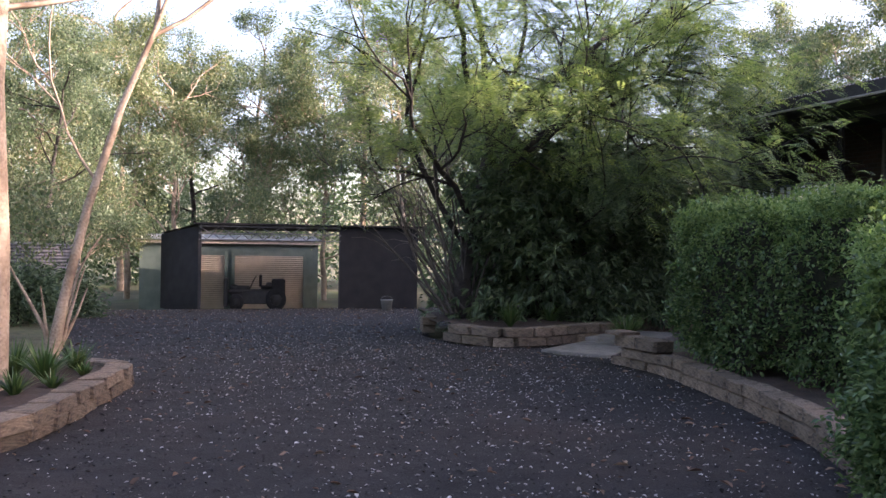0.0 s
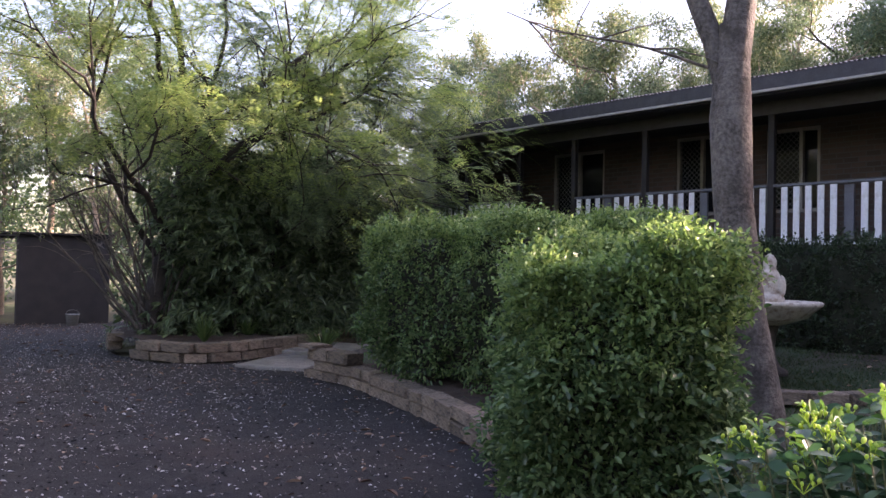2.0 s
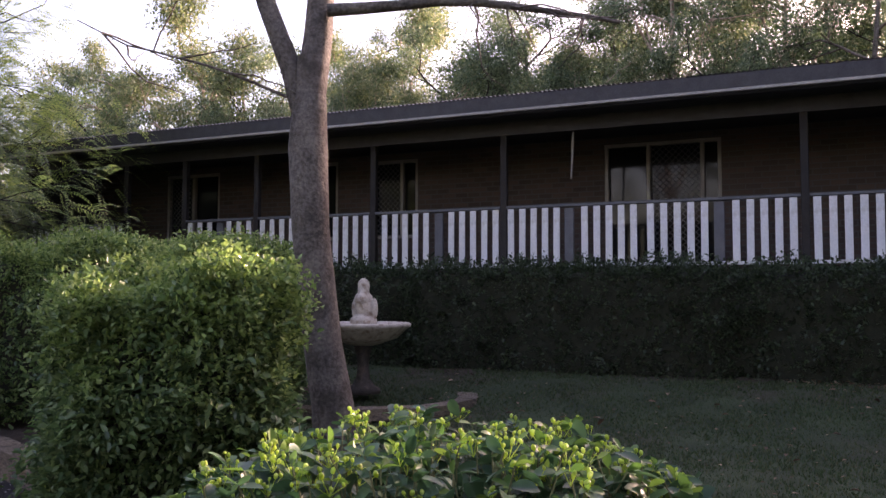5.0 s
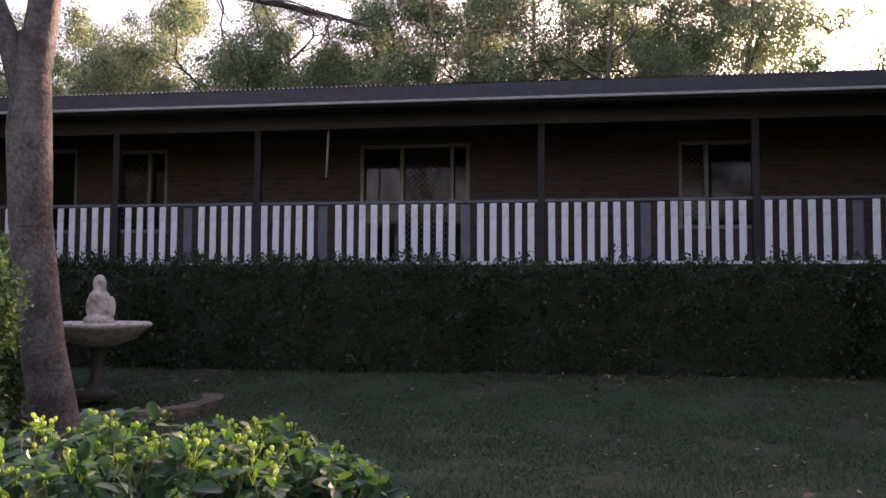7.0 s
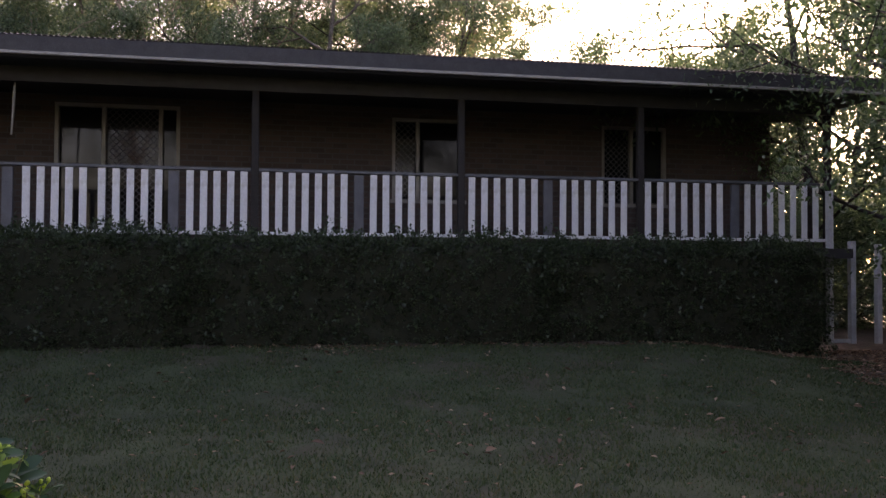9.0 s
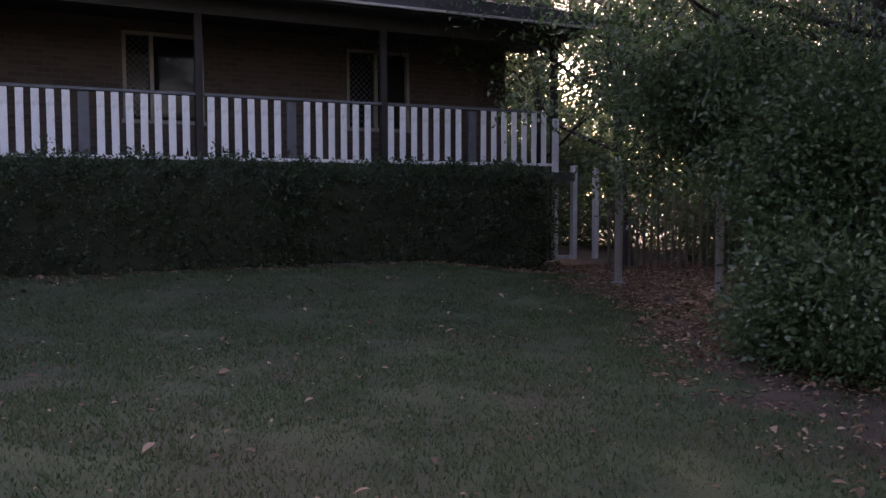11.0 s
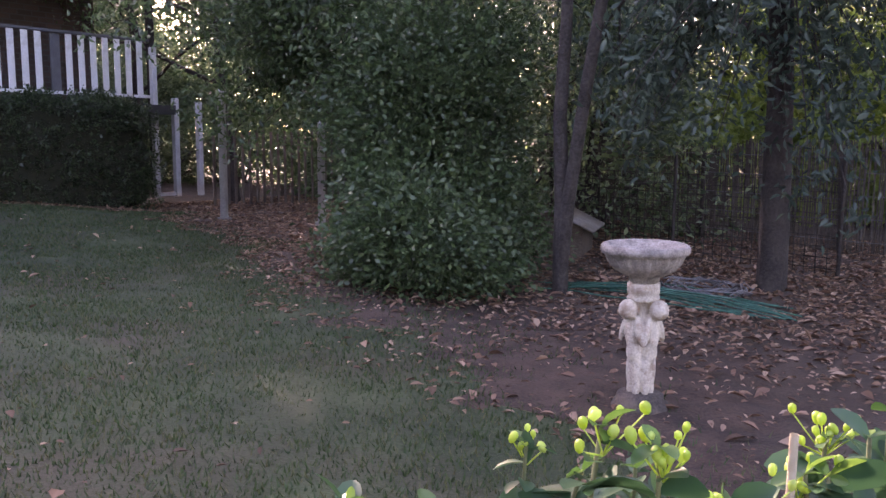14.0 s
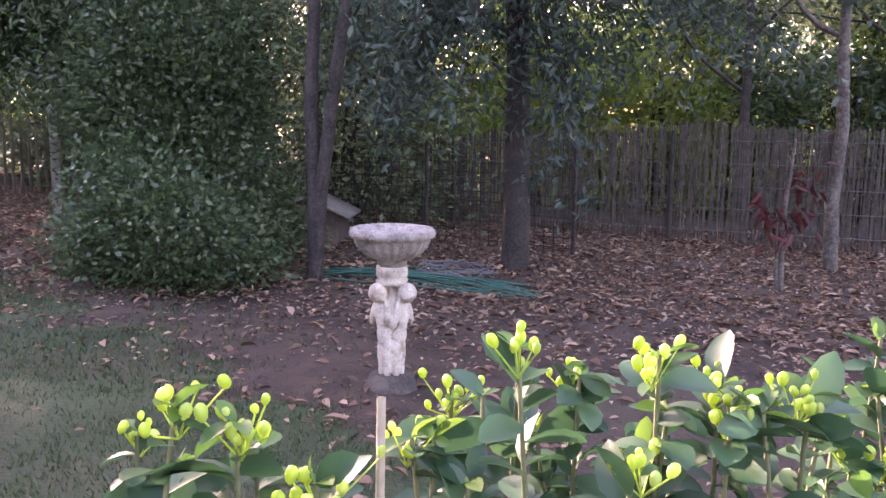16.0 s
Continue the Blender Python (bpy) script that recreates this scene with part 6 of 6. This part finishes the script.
for vt in VARIANTS:
    for o in (*vt.children_recursive, vt):
        bpy.data.objects.remove(o)

rng = np.random.default_rng(120)
for i, (x, y, r) in enumerate([(-5.0, 19.0, (1.5, 1.2, 1.5)), (-2.6, 20.6, (0.9, 0.8, 1.1)), (-3.2, 18.2, (1.1, 1.0, 1.3)), (-6.5, 16, (1.6, 1.3, 1.9)), (9.4, 24.5, (1.5, 1.2, 1.5)), (11.5, 22, (2.0, 1.5, 2.4)), (8.6, 18.3, (1.4, 1.2, 2.0)), (3.0, -15, (2.2, 1.2, 2.2)), (-2.5, -15.5, (2.2, 1.2, 2.4)), (7, -15.5, (2.2, 1.3, 2.5)), (-6, -14.5, (2.0, 1.2, 2.4)), (0.3, -17, (2.0, 1.2, 2.6))]):
    bush("understorey_bush", (x, y, float(drive_z(x, y)) - 0.05), r, "woodland bush with light green leaves", M_LIME if y < 0 else M_GUM, 7000, 0.13, 130 + i, 0.4)

for i, (x, y, r, mt) in enumerate([(18.0, -12.0, (1.6, 1.4, 4.4), M_GUM), (20.8, -13.2, (1.8, 1.5, 4.6), M_GUM), (23.5, -13.0, (2.0, 1.6, 5.0), M_GUM), (10.8, -12.6, (1.6, 1.4, 3.4), M_BUSH), (13.5, -14.5, (2.0, 1.6, 3.4), M_GUM), (16.5, -13.5, (2.0, 1.6, 3.6), M_GUM), (6.3, -13.2, (1.8, 1.2, 3.8), M_SHRUB), (-0.5, -13.6, (1.8, 1.0, 3.4), M_BUSH), (-3.4, -13.0, (1.8, 1.0, 3.6), M_SHRUB), (3.9, -13.6, (1.5, 1.0, 3.2), M_LIME), (1.9, -13.8, (1.5, 1.0, 3.6), M_LIME), (-1.8, -14.4, (1.8, 1.0, 3.6), M_LIME)]):
    bush("screening_bush", (x, y, 0.05), r, "tall leafy bush behind the fence", mt, 16000, 0.12, 160 + i, 0.42)

belt = np.random.default_rng(170)
nb = 170000
ca = belt.uniform(0, 2 * np.pi, 420); cr = belt.uniform(52, 74, 420); ch = belt.uniform(1.0, 8.5, 420)
pk = belt.integers(420, size=nb)
at = np.stack([cr[pk] * np.cos(ca[pk]), cr[pk] * np.sin(ca[pk]), ch[pk] - 1.0], 1) + belt.normal(0, [1.9, 1.9, 1.5], (nb, 3))
low = np.stack([np.cos(t := belt.uniform(0, 2 * np.pi, 90000)) * 62, np.sin(t) * 62, belt.uniform(-1.4, 4.5, 90000)], 1) + belt.normal(0, [5, 5, 0.4], (90000, 3))
tagged(part("far_woods", leaf_mesh("far_woods", belt, np.concatenate([at, low]), 0.42, 0.55), M_GUM), "distant grey-green woodland foliage", "woods", kind="stuff")

# purple blossoms on a far branch
bl = thing("purple_blossom", pose(2.75, 12.0, 4.72), "cluster of purple jacaranda blossom on a twig", "blossom")
part("petals", leaf_mesh("petals", rng, rng.normal(0, 0.06, (70, 3)), 0.07, 0.6), M_PURPLE, bl)
v, f = tube([(0, 0, 0), (0.5, 0.2, 0.2), (1.1, 0.4, 0.1)], [0.004, 0.007, 0.01], 5)
part("twig", mesh_from("twig", v, [f]), M_BARK, bl)

# ---- litter and grass ----
def scatter(name, n, box_, keep, z, size, mat, label, category, seed, aspect=0.45, lift=0.012, weight=None):
    rng = np.random.default_rng(seed)
    x0, x1, y0, y1 = box_
    x, y = rng.uniform(x0, x1, n), rng.uniform(y0, y1, n)
    k = keep(x, y)
    if weight is not None:
        k &= rng.uniform(size=n) < weight(x, y)
    x, y = x[k], y[k]
    at = np.stack([x, y, z(x, y) + lift + rng.uniform(0, 0.012, len(x))], 1)
    ob = part(name, leaf_mesh(name, rng, at, size * rng.choice([0.6, 1.0, 1.5], len(at), p=[0.5, 0.38, 0.12]), aspect, None, 1.0, True, 0.0, True), mat)
    return tagged(ob, label, category, kind="stuff")


on_drive = lambda x, y: not_bed(x, y) & drive_edge(x, y)
scatter("gravel_chips", 90000, (-4, 8.5, 3.2, 17), on_drive, drive_z, 0.022, M_CHIP, "loose dark gravel chips on the driveway", "gravel", 200, 0.8, 0.008, lambda x, y: np.clip(1.25 - y / 15, 0.1, 1))
scatter("fallen_petals", 50000, (-4, 9, 2, 24), on_drive, drive_z, 0.026, M_PETAL, "pale petals and leaves scattered on gravel", "petals", 201, 0.55, 0.018, lambda x, y: 0.25 + 0.75 * np.exp(-((x - 2.2) ** 2 / 6 + (y - 9) ** 2 / 30)))
scatter("fallen_leaves", 2600, (-4, 9, 2, 24), on_drive, drive_z, 0.07, M_LITTER, "brown fallen leaves on gravel", "leaves", 202, 0.35, 0.016)
in_garden = lambda x, y: inside(GARDEN_POLY, x, y)
scatter("leaf_litter", 150000, (-6, 12, -11.5, 0), lambda x, y: in_garden(x, y) & (soil_mask(x, y) > -0.3), lawn_z, 0.055, M_LITTER, "thick brown leaf litter on garden soil", "leaves", 203, 0.45, 0.012, lambda x, y: 0.20 + 0.80 * smooth((-y - 4.9) / 1.8))
scatter("fallen_leaves", 1100, (1, 10.2, -8.5, 4), lambda x, y: in_garden(x, y) & (soil_mask(x, y) < 0), lawn_z, 0.052, M_LITTER, "scattered brown leaves on the lawn", "leaves", 204, 0.55, 0.035)

rng = np.random.default_rng(210)
n = 330000
x = 0.2 + 10.4 * rng.uniform(size=n) ** 1.3; y = rng.uniform(-8.5, 5.5, n)
k = in_garden(x, y) & (soil_mask(x, y) < 0.10 + 0.38 * rng.normal(size=n))
x, y = x[k], y[k]; n = len(x)
h = rng.uniform(0.012, 0.036, n); a = rng.uniform(0, 6.28, n); w = rng.uniform(0.002, 0.0045, n) * (1 + 0.08 * x)
z = lawn_z(x, y)
base = np.stack([x, y, z], 1); side = np.stack([np.cos(a) * w, np.sin(a) * w, 0 * w], 1)
tip = base + np.stack([rng.normal(0, 0.4, n) * h, rng.normal(0, 0.4, n) * h, h], 1)
v = np.stack([base - side, base + side, tip], 1).reshape(-1, 3)
tagged(part("grass", mesh_from("grass", v, [np.arange(3 * n).reshape(-1, 3)]), M_GRASS), "short green lawn grass", "grass", kind="stuff")
